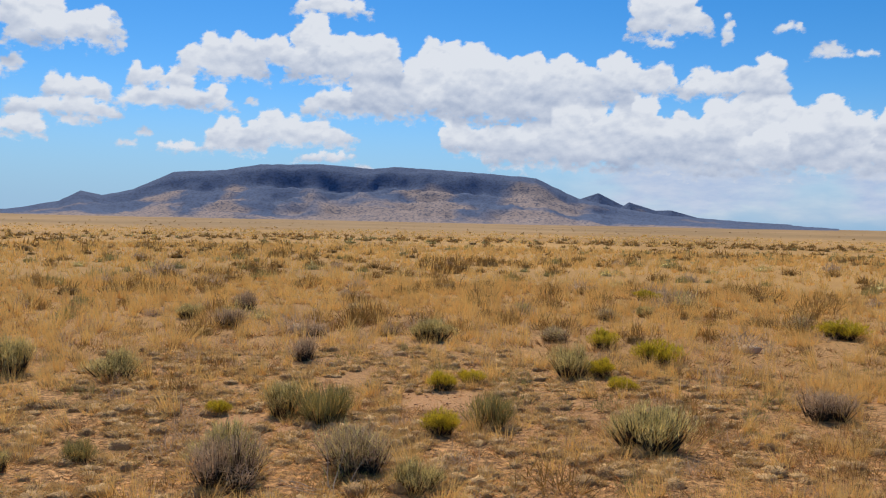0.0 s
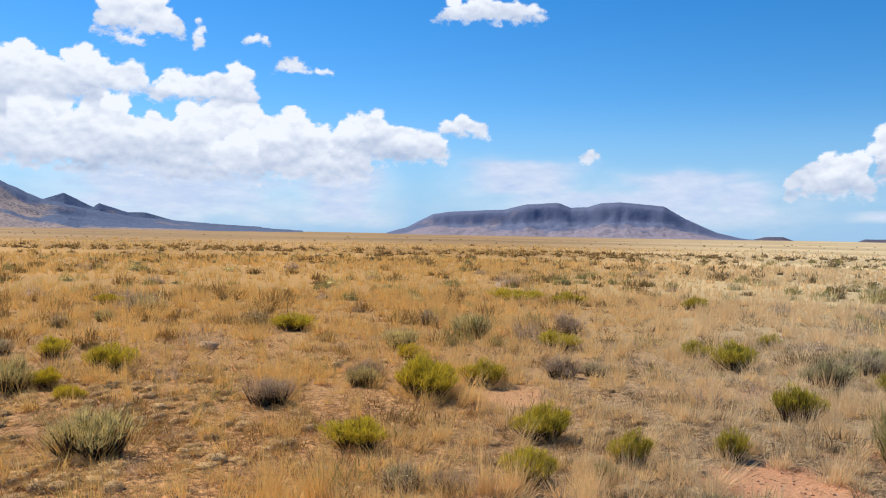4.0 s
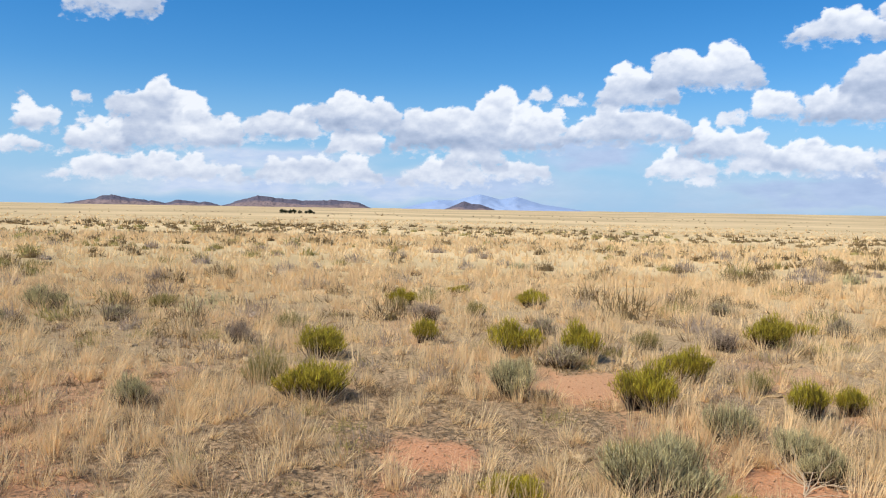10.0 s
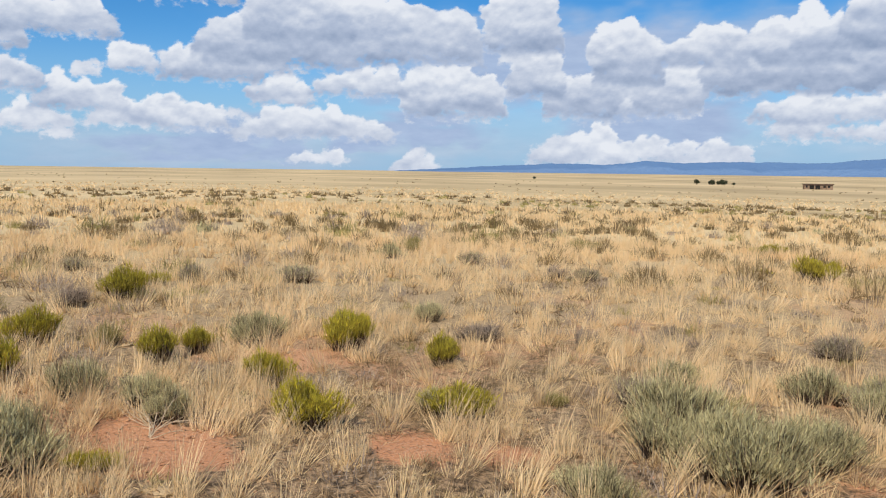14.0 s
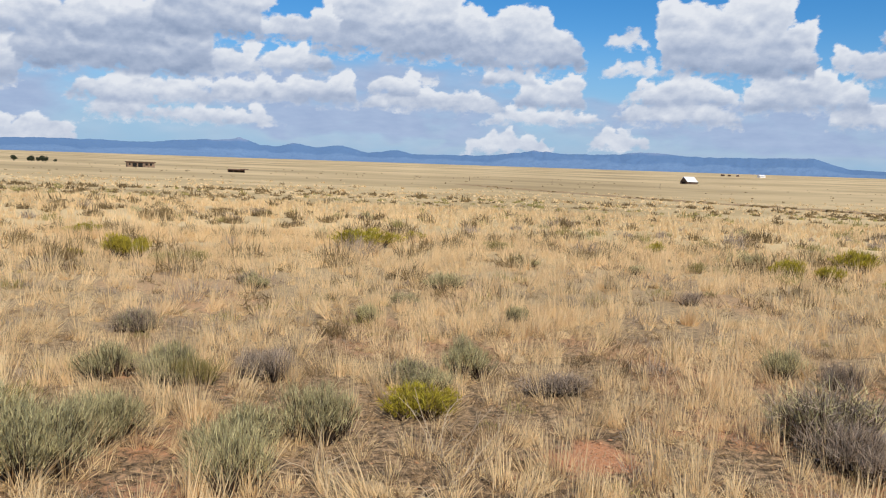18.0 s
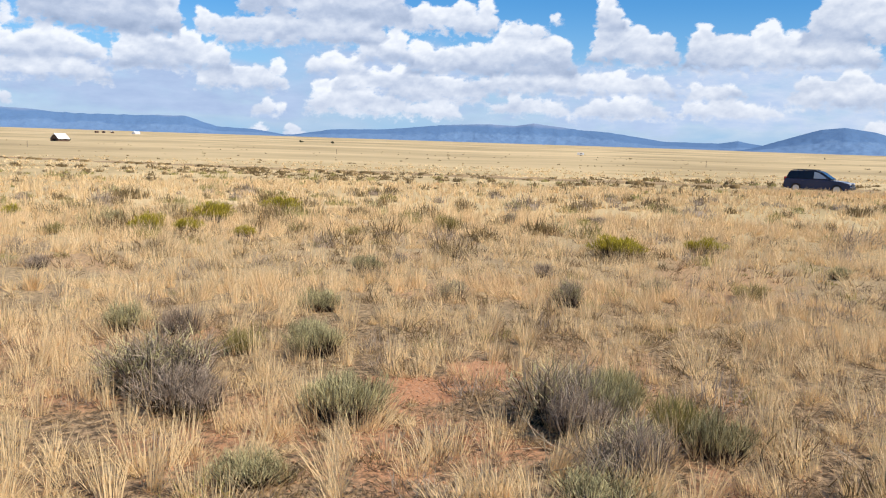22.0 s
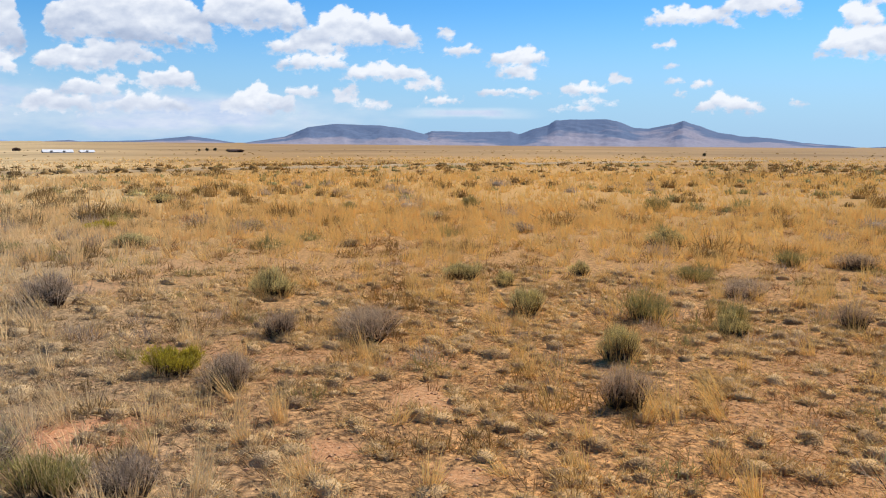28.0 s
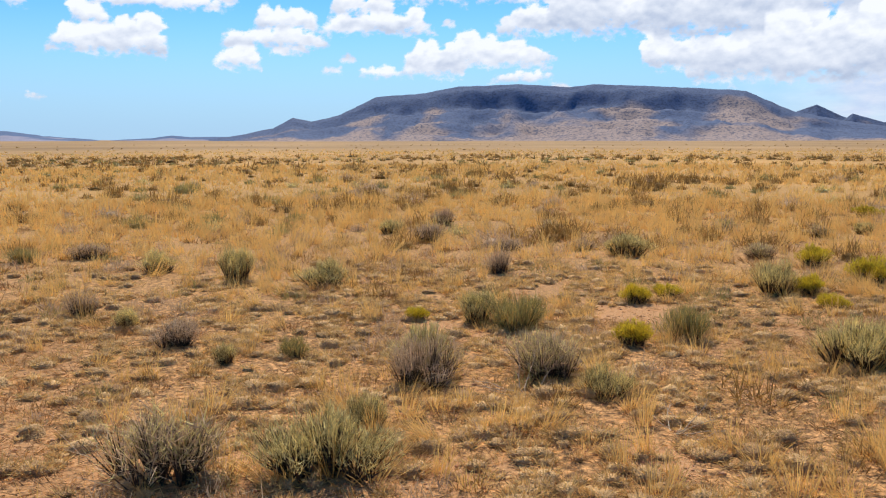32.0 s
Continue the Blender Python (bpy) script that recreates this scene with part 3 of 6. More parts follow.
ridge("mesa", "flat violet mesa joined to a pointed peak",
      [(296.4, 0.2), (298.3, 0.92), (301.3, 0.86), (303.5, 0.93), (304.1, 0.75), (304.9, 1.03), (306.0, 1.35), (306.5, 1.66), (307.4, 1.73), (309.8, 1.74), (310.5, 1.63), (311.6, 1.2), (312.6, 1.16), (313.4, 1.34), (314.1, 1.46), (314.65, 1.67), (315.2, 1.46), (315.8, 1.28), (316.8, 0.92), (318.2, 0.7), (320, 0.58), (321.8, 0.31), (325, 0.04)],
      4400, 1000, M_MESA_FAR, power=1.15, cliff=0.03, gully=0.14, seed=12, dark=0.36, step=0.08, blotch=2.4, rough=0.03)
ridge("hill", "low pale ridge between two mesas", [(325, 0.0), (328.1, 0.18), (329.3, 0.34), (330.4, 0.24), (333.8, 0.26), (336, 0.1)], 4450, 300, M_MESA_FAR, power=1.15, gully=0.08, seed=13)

# ---- clouds: a backdrop behind the ranges ----
ch, ce = np.meshgrid(np.arange(0, 360, 0.18), np.concatenate([np.arange(-0.4, 15.8, 0.14), [16.4, 17.2, 18.2]]), indexing="xy")
drift_h = 0.55 * (fbm(ch * 1.1, ce * 1.5, 61) - 0.47) + 0.30 * (fbm(ch * 3.5, ce * 4.5, 67, 3) - 0.44)
drift_e = 0.40 * (fbm(ch * 1.1, ce * 1.5, 71) - 0.47) + 0.24 * (fbm(ch * 3.5, ce * 4.5, 77, 3) - 0.44)
SKY_CLOUDS, VEILS = [], []


def cumulus(h, base, half, tall):
    """A heaped cloud: heading of its middle, elevation of its base, half width and height, in degrees."""
    SKY_CLOUDS.append((h, base, half, tall, 1.0))


def scrap(h, base, half, tall):
    """A torn shred of cloud."""
    SKY_CLOUDS.append((h, base, half, tall, 0.45))


def veil_of(h, base, half, tall):
    """A soft layer of far cloud."""
    VEILS.append((h, base, half, tall))


cumulus(334.1, 10.5, 1.7, 3.1); cumulus(336.5, 10.9, 2.2, 1.9); scrap(338.2, 10.4, 1.1, 2.0); scrap(333.1, 8.8, 0.7, 0.7); cumulus(336.7, 7.3, 2.0, 1.4); cumulus(335.8, 6.2, 3.4, 1.4)
cumulus(333.7, 4.9, 1.2, 1.7); scrap(336.8, 5.7, 1.3, 0.7); cumulus(340.7, 8.3, 1.3, 1.4); cumulus(342.6, 7.1, 3.7, 1.6); cumulus(342.8, 8.4, 0.8, 1.3); scrap(347.2, 7.5, 0.4, 0.4)
scrap(346.1, 6.9, 0.4, 0.4); scrap(340.5, 5.2, 0.5, 0.5); scrap(339.6, 4.4, 0.7, 0.5); cumulus(342.8, 4.3, 1.5, 0.7); cumulus(346.1, 4.5, 2.1, 2.1); cumulus(350.1, 5.1, 3.8, 2.0)
scrap(353.7, 5.3, 0.6, 0.4); cumulus(352.2, 4.0, 1.9, 0.7); scrap(354.7, 3.4, 0.7, 0.4); cumulus(345.4, 9.3, 3.0, 2.5); cumulus(348.4, 10.2, 2.9, 1.7); cumulus(353.1, 9.5, 4.0, 3.8)
cumulus(354.3, 9.7, 3.0, 2.5); cumulus(354.0, 7.1, 3.7, 2.2); cumulus(357.0, 7.4, 3.4, 3.7); cumulus(1.3, 7.3, 4.7, 4.6); cumulus(3.8, 7.0, 3.4, 4.6); cumulus(9.0, 8.1, 3.3, 3.2)
cumulus(13.2, 8.8, 2.3, 2.0); cumulus(3.2, 4.9, 3.3, 2.2); cumulus(7.3, 4.2, 4.4, 3.9); cumulus(12.7, 4.1, 4.7, 4.6); cumulus(19.0, 3.8, 3.7, 4.8); cumulus(20.1, 8.5, 2.1, 2.4)
cumulus(17.1, 8.5, 1.9, 1.7); cumulus(23.2, 4.1, 2.1, 4.0); cumulus(20.5, 4.3, 1.7, 2.1); cumulus(26.0, 3.7, 1.3, 3.7); veil_of(16.7, 0.1, 10.8, 4.7); cumulus(352.4, 13.5, 2.6, 1.3)
cumulus(14.5, 12.5, 2.8, 2.8); scrap(14.0, 11.6, 1.0, 0.6); scrap(21.8, 12.2, 0.9, 0.7); scrap(18.2, 12.0, 0.3, 1.5); scrap(24.2, 10.6, 1.3, 0.8); scrap(26.2, 10.5, 0.6, 0.4)
cumulus(26.6, 3.9, 2.7, 3.6); cumulus(30.8, 5.2, 3.8, 2.8); cumulus(35.7, 6.8, 1.7, 1.3); veil_of(39.4, 2.4, 5.7, 3.2); veil_of(50.3, 1.8, 5.9, 3.0); scrap(44.2, 5.1, 0.7, 0.7)
veil_of(53.6, 0.8, 3.3, 3.1); scrap(29.0, 7.8, 0.4, 0.4); cumulus(37.3, 14.3, 3.8, 1.6); veil_of(27.6, 0.3, 4.7, 4.4); veil_of(46.7, 0.3, 13.0, 3.4); cumulus(58.8, 3.1, 2.6, 2.6)
cumulus(63.6, 4.0, 2.3, 2.9); cumulus(67.3, 4.2, 2.0, 1.5); cumulus(71.9, 5.1, 1.0, 1.0); scrap(73.3, 6.0, 0.4, 0.6); scrap(74.9, 6.6, 0.3, 0.3); cumulus(75.8, 4.7, 1.4, 1.7)
scrap(78.3, 6.3, 0.6, 0.7); scrap(78.6, 5.0, 0.5, 0.7); cumulus(67.7, 2.2, 2.6, 2.0); cumulus(73.4, 3.3, 3.7, 0.9); veil_of(69.7, 1.3, 3.7, 1.3); cumulus(81.9, 5.6, 2.0, 2.3)
cumulus(79.4, 3.5, 1.9, 1.9); cumulus(83.3, 4.0, 2.5, 3.4); cumulus(86.2, 4.0, 1.9, 2.6); cumulus(90.3, 4.7, 2.5, 2.2); cumulus(95.6, 5.6, 3.2, 2.3); cumulus(95.5, 4.1, 1.9, 1.5)
cumulus(82.6, 1.9, 5.9, 1.7); veil_of(90.0, 2.2, 7.2, 1.9); veil_of(93.0, 1.9, 4.5, 1.3); veil_of(87.1, 0.6, 12.2, 1.9); cumulus(79.7, 12.0, 2.5, 3.6); cumulus(83.2, 13.4, 1.1, 1.8)
scrap(81.2, 11.6, 0.5, 0.6); veil_of(62.6, 1.1, 3.4, 0.9); cumulus(95.9, 5.2, 2.9, 2.3); cumulus(95.4, 3.8, 2.0, 1.6); cumulus(102.3, 4.3, 4.5, 3.6); cumulus(103.5, 3.0, 2.2, 2.2)
cumulus(107.5, 4.3, 1.9, 2.8); cumulus(113.5, 4.8, 4.4, 2.6); scrap(107.6, 7.4, 0.7, 0.8); scrap(109.7, 7.1, 1.1, 0.7); cumulus(113.9, 7.1, 2.6, 2.5); cumulus(118.3, 8.2, 3.7, 2.6)
scrap(119.9, 5.7, 0.8, 1.0); cumulus(122.7, 6.2, 1.5, 1.8); cumulus(127.4, 5.9, 3.4, 2.7); cumulus(119.5, 3.7, 2.9, 2.2); cumulus(117.0, 2.4, 2.3, 1.7); cumulus(124.1, 2.8, 4.5, 2.1)
scrap(128.8, 3.4, 1.1, 0.7); cumulus(106.1, 2.2, 2.6, 1.5); cumulus(93.0, 1.9, 4.4, 1.8); cumulus(101.2, 1.8, 3.1, 1.8); scrap(118.2, 1.8, 1.1, 0.8); cumulus(126.1, 10.7, 3.1, 1.9)
cumulus(129.9, 11.5, 1.4, 2.3); cumulus(131.1, 7.5, 5.0, 3.5); cumulus(133.0, 8.8, 3.7, 3.7); cumulus(131.2, 4.8, 1.7, 1.6); cumulus(133.9, 0.6, 2.0, 0.8); cumulus(140.7, 0.2, 1.0, 1.5)
veil_of(100.7, 0.2, 14.0, 2.7); veil_of(127.2, -0.2, 12.4, 3.0); veil_of(111.3, 2.5, 5.7, 2.6); cumulus(131.9, 7.0, 5.1, 3.2); cumulus(128.7, 6.3, 3.9, 1.9); cumulus(138.2, 7.5, 7.0, 5.1)
cumulus(147.8, 8.3, 2.6, 4.1); cumulus(131.9, 4.4, 2.2, 2.0); cumulus(136.7, 5.1, 3.3, 2.0); cumulus(133.8, 2.3, 5.5, 2.0); cumulus(143.4, 3.9, 3.4, 3.3); veil_of(141.5, 2.6, 5.3, 1.7)
cumulus(148.6, 5.3, 1.9, 3.1); scrap(147.1, 7.3, 1.1, 0.9); cumulus(152.3, 4.0, 3.3, 3.6); cumulus(154.6, 6.2, 2.3, 3.7); cumulus(157.1, 4.3, 1.9, 3.2); cumulus(156.6, 4.0, 2.8, 1.8)
cumulus(159.1, 7.1, 2.9, 2.4); cumulus(163.0, 7.5, 2.0, 2.2); cumulus(166.9, 7.9, 2.6, 2.0); cumulus(164.5, 5.3, 5.1, 2.4); cumulus(165.9, 3.5, 3.8, 2.0); cumulus(165.0, 2.5, 2.1, 1.7)
cumulus(151.8, 0.7, 3.9, 2.6); cumulus(152.1, 0.7, 1.5, 1.7); cumulus(156.0, 0.9, 1.8, 1.5); cumulus(160.1, 0.7, 2.2, 1.6); cumulus(134.2, 0.6, 2.0, 0.9); cumulus(140.6, 0.1, 1.7, 1.3)
veil_of(139.4, 0.5, 11.2, 3.4); veil_of(130.3, 0.0, 9.0, 4.0); veil_of(143.7, 5.0, 6.7, 4.0); cumulus(165.2, 7.1, 2.6, 2.5); cumulus(164.9, 5.6, 5.8, 4.6); cumulus(170.7, 8.0, 3.0, 4.1)
cumulus(171.4, 5.5, 2.4, 2.0); cumulus(175.8, 5.9, 2.8, 1.7); cumulus(175.8, 7.9, 2.8, 2.0); cumulus(181.6, 7.5, 4.9, 5.0); cumulus(185.1, 7.1, 3.9, 3.2); cumulus(190.8, 6.7, 4.2, 3.9)
cumulus(168.6, 3.5, 2.2, 1.8); cumulus(172.5, 3.8, 2.4, 1.7); cumulus(176.8, 3.9, 3.0, 2.0); cumulus(164.5, 3.6, 2.6, 1.6); cumulus(182.3, 4.6, 1.6, 1.6); cumulus(184.9, 3.7, 5.0, 1.6)
scrap(184.6, 5.3, 0.7, 0.7); cumulus(189.9, 5.5, 2.0, 1.3); cumulus(192.7, 4.1, 2.4, 2.1); cumulus(192.3, 3.0, 4.0, 1.1); cumulus(170.7, 2.3, 4.3, 1.3); veil_of(177.7, 1.5, 3.8, 1.7)
cumulus(161.2, 0.8, 1.4, 1.6); cumulus(154.1, 0.9, 5.0, 1.8); veil_of(183.8, 1.3, 3.1, 1.8); cumulus(190.0, 1.0, 3.1, 1.6); cumulus(197.3, 1.5, 1.9, 1.4); veil_of(156.2, 0.2, 10.2, 5.7)
veil_of(180.6, 0.5, 17.9, 5.2); scrap(197.5, 8.0, 1.4, 1.1); scrap(197.8, 6.2, 1.8, 1.0); cumulus(203.3, 6.6, 3.7, 5.1); cumulus(205.7, 6.4, 3.2, 2.9); cumulus(201.1, 4.4, 3.7, 2.0)
cumulus(201.0, 3.2, 3.9, 1.8); cumulus(208.5, 4.2, 3.6, 2.6); scrap(207.6, 8.4, 0.9, 0.5); cumulus(211.7, 6.5, 2.0, 1.4); cumulus(213.7, 6.0, 2.9, 2.2); scrap(206.3, 4.0, 1.2, 0.9)
cumulus(212.7, 3.2, 2.9, 1.8); veil_of(206.6, 1.6, 3.2, 1.9); cumulus(214.4, 1.5, 1.1, 1.1); cumulus(220.1, 1.8, 3.2, 2.0); cumulus(218.0, 8.0, 5.6, 3.5); cumulus(218.1, 6.3, 3.6, 2.5)
cumulus(225.2, 7.3, 4.3, 2.0); cumulus(218.8, 4.3, 2.2, 1.4); cumulus(221.8, 3.3, 3.5, 1.6); cumulus(221.9, 5.2, 1.9, 1.9); cumulus(213.7, 0.2, 0.7, 0.7); cumulus(216.0, 0.1, 0.8, 0.9)
cumulus(225.2, 1.7, 1.9, 1.4); veil_of(208.9, 0.2, 16.5, 4.5); veil_of(222.4, 1.3, 11.5, 5.3); cumulus(226.0, 4.6, 2.9, 2.1); cumulus(230.7, 4.8, 4.0, 2.9); cumulus(231.3, 7.0, 1.6, 1.1)
scrap(233.1, 7.9, 0.5, 0.7); cumulus(236.6, 7.6, 1.0, 2.2); cumulus(238.0, 5.5, 3.0, 2.9); cumulus(244.1, 5.3, 3.1, 2.8); cumulus(249.0, 5.3, 3.9, 2.4); cumulus(253.4, 6.8, 5.5, 3.6)
cumulus(260.5, 6.9, 1.6, 1.4); cumulus(256.3, 4.8, 3.3, 2.1); cumulus(258.4, 4.2, 2.0, 2.4); cumulus(261.4, 3.9, 1.7, 2.3); cumulus(263.3, 3.9, 1.0, 1.5); cumulus(225.6, 2.8, 3.2, 2.2)
cumulus(219.9, 1.8, 3.2, 2.1); cumulus(218.6, 4.5, 1.8, 1.2); cumulus(231.7, 2.1, 2.8, 1.3); cumulus(237.5, 2.0, 3.4, 1.5); cumulus(243.4, 3.3, 1.9, 1.1); cumulus(250.8, 3.0, 3.4, 2.1)
cumulus(244.2, 2.2, 3.3, 1.3); cumulus(259.2, 2.5, 5.0, 1.5); cumulus(255.6, 1.0, 3.7, 1.8); cumulus(234.1, 3.5, 7.4, 1.8); cumulus(263.7, 6.0, 0.4, 2.4); veil_of(242.0, 0.2, 22.4, 5.9)
veil_of(246.6, 2.1, 12.6, 4.0); cumulus(266.2, 5.6, 2.6, 3.0); cumulus(270.2, 5.7, 3.2, 4.8); cumulus(279.5, 6.5, 4.8, 4.1); cumulus(268.7, 5.7, 3.0, 1.2); cumulus(276.0, 4.6, 2.4, 1.6)
cumulus(278.6, 5.2, 2.5, 1.3); cumulus(271.9, 4.3, 0.9, 1.1); cumulus(268.5, 4.1, 2.5, 1.4); cumulus(264.3, 3.7, 1.7, 1.6); cumulus(267.6, 2.2, 4.1, 1.8); cumulus(281.4, 3.6, 1.9, 1.3)
cumulus(276.6, 3.0, 1.9, 1.1); scrap(278.1, 3.7, 1.1, 0.6); cumulus(274.7, 2.0, 2.2, 1.3); cumulus(286.9, 2.2, 2.4, 1.8); cumulus(279.9, 2.1, 3.0, 1.1); cumulus(286.9, 7.6, 3.3, 2.6)
cumulus(290.0, 6.0, 2.7, 1.2); cumulus(290.4, 5.0, 2.4, 1.1); cumulus(293.3, 6.6, 4.2, 2.1); cumulus(295.2, 4.4, 2.8, 1.2); scrap(297.8, 3.8, 1.3, 0.7); cumulus(289.7, 3.3, 1.2, 0.6)
scrap(292.6, 2.8, 0.8, 1.1); scrap(294.7, 2.5, 1.1, 0.5); scrap(299.1, 7.1, 0.6, 0.7); cumulus(300.2, 6.0, 1.4, 0.7); cumulus(303.9, 5.4, 2.0, 1.1); cumulus(303.9, 4.6, 1.4, 0.9)
cumulus(303.5, 3.4, 2.4, 0.5); cumulus(298.8, 2.8, 1.3, 0.5); veil_of(266.4, 0.2, 10.5, 4.1); veil_of(282.5, 0.5, 12.9, 2.8); veil_of(300.4, 1.8, 5.0, 0.7); cumulus(308.3, 3.5, 1.6, 0.8)
scrap(310.6, 4.2, 0.7, 0.6); scrap(313.3, 6.3, 0.8, 0.5); scrap(307.8, 2.4, 1.3, 0.4); scrap(308.9, 2.8, 1.3, 0.4); scrap(313.9, 5.1, 0.5, 0.3); scrap(314.1, 4.1, 0.7, 0.3)
scrap(315.7, 3.9, 0.6, 0.4); scrap(314.5, 3.3, 0.5, 0.4); cumulus(317.4, 2.4, 2.0, 1.1); scrap(321.5, 2.7, 0.6, 0.3); cumulus(314.8, 7.8, 2.9, 1.2); cumulus(318.9, 8.3, 2.4, 1.5)
cumulus(325.7, 5.7, 3.5, 2.3); cumulus(324.8, 7.3, 1.2, 1.4); cumulus(329.1, 8.4, 4.2, 1.0)
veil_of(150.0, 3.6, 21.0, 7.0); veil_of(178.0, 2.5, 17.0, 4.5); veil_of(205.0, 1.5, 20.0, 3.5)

cover, light = np.full(ch.shape, -1.0), np.full(ch.shape, 0.7)
cg = np.random.default_rng(12)


def heads(half, tall):
    """Rounded heads of a cloud as (across, up, towards the viewer, radius): big ones on a flat base, smaller ones budding from them."""
    out, n = [], max(2, int(round(half / tall * 2.6)))
    crown = cg.integers(0, n)
    for k in range(n):
        u = ((k + 0.5 + cg.uniform(-0.3, 0.3)) / n * 2 - 1) * 0.86
        arch = math.sqrt(max(0.1, 1 - u * u))
        r = tall * cg.uniform(0.30, 0.46) * (0.55 + 0.45 * arch)
        r = min(r, half * 0.6)
        top = tall * (0.97 if k == crown else arch * cg.uniform(0.6, 0.95))
        out.append((u * half, max(r * 0.35, top - r), 0.0, r))
        if top > 2.4 * r:
            out.append((u * half + cg.uniform(-0.3, 0.3) * r, r * 0.6, 0.1 * r, r * 1.05))
    for share, buds in ((0.55, 6), (0.45, 4)):
        for x, y, z, r in list(out):
            if r * share < 0.10:
                continue
            for k in range(buds):
                a, b = cg.uniform(-0.5, math.pi + 0.5), cg.uniform(0.2, 1.0)
                out.append((x + r * b * math.cos(a) * 0.92, y + r * b * math.sin(a) * 0.92, z + r * math.sqrt(max(0, 1 - b * b)) * 0.8, r * share * cg.uniform(0.7, 1.15)))
    return out


for h, base, half, tall, dense in sorted(SKY_CLOUDS, key=lambda c: c[1]):
    cols = np.nonzero(np.abs((ch[0] - h + 180) % 360 - 180) < half + 1.2)[0]
    rows = np.nonzero((ce[:, 0] > base - 1.0) & (ce[:, 0] < base + tall + 1.2))[0]
    win = np.ix_(rows, cols)
    fine = min(1.0, 0.35 + 0.4 * tall)
    u = ((ch[win] - h + 180) % 360 - 180) + drift_h[win] * fine
    v = ce[win] - base + drift_e[win] * fine
    # a low dome gives the body its width; the heads break its outline
    dome = 1 - np.hypot(u / half, np.where(v > 0, v / (tall * 0.72), 0))
    inside, lobes = dome * min(half, tall) / 0.5, 0.35 + 0.35 * np.clip(v / tall, 0, 1)
    for k, (x, y, z, r) in enumerate(heads(half, max(tall, 0.2))):
        far = np.sqrt((u - x) ** 2 + (v - y) ** 2)
        inside = np.maximum(inside, (r * 1.08 - far) / 0.4)
        if r > 0.16:
            # each head is bright above and grey below
            front = smooth(-0.1, 0.9, (r - far) / max(0.3, 0.6 * r)) * (0.75 if r > 0.28 * tall else 0.62)
            lobes = lobes * (1 - front) + front * np.clip(0.5 + 0.45 * (v - y) / r, 0, 1)
    inside = np.minimum(inside, (v + 0.10 * tall) / (0.5 + 0.3 * tall) + 0.1)
    inside = np.clip(inside, -1, dense)
    # the sun stands high in the north: southern faces are lit in full, northern ones shine at their edges
    toward = -math.cos(radians(SUN_HEADING - h))
    up = np.clip(v / max(tall, 0.5), 0, 1)
    rim = 1 - smooth(0.1, 1.3, inside)
    shade = 0.34 + 0.26 * up ** 0.8 + 0.48 * lobes + 0.04 * toward + 0.20 * rim * up - 0.12 * smooth(1.2, 3.5, np.full(u.shape, tall)) * (1 - up)
    if toward < 0:
        shade = shade - toward * 0.18
    else:
        shade = shade + 0.07 * toward - 0.22 * toward * (1 - up) * (0.4 + 0.6 * smooth(0.8, 2.2, np.full(u.shape, tall)))
    if dense < 1:
        shade = 0.74 + 0 * u
    hazy = 0.75 * (1 - smooth(0.4, 5.0, ce[win]))
    shade = shade * (1 - hazy) + 0.70 * hazy
    mask = smooth(-0.15, 0.3, inside)
    light[win] = light[win] * (1 - mask) + shade * mask
    cover[win] = np.maximum(cover[win], inside)

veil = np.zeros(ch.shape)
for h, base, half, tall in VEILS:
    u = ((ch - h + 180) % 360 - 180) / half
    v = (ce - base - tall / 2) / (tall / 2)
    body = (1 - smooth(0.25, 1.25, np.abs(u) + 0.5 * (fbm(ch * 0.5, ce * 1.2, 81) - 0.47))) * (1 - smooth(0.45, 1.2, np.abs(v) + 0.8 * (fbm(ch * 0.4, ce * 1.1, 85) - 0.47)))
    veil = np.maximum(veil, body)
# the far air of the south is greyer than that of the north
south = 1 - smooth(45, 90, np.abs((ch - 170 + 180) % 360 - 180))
ra, rb = np.radians(ch), np.radians(ce)
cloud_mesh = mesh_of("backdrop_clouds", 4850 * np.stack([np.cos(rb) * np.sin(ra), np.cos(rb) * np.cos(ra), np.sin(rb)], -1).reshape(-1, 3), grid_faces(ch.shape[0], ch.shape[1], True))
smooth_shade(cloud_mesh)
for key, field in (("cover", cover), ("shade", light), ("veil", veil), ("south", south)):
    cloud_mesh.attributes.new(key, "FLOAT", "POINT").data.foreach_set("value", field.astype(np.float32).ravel())


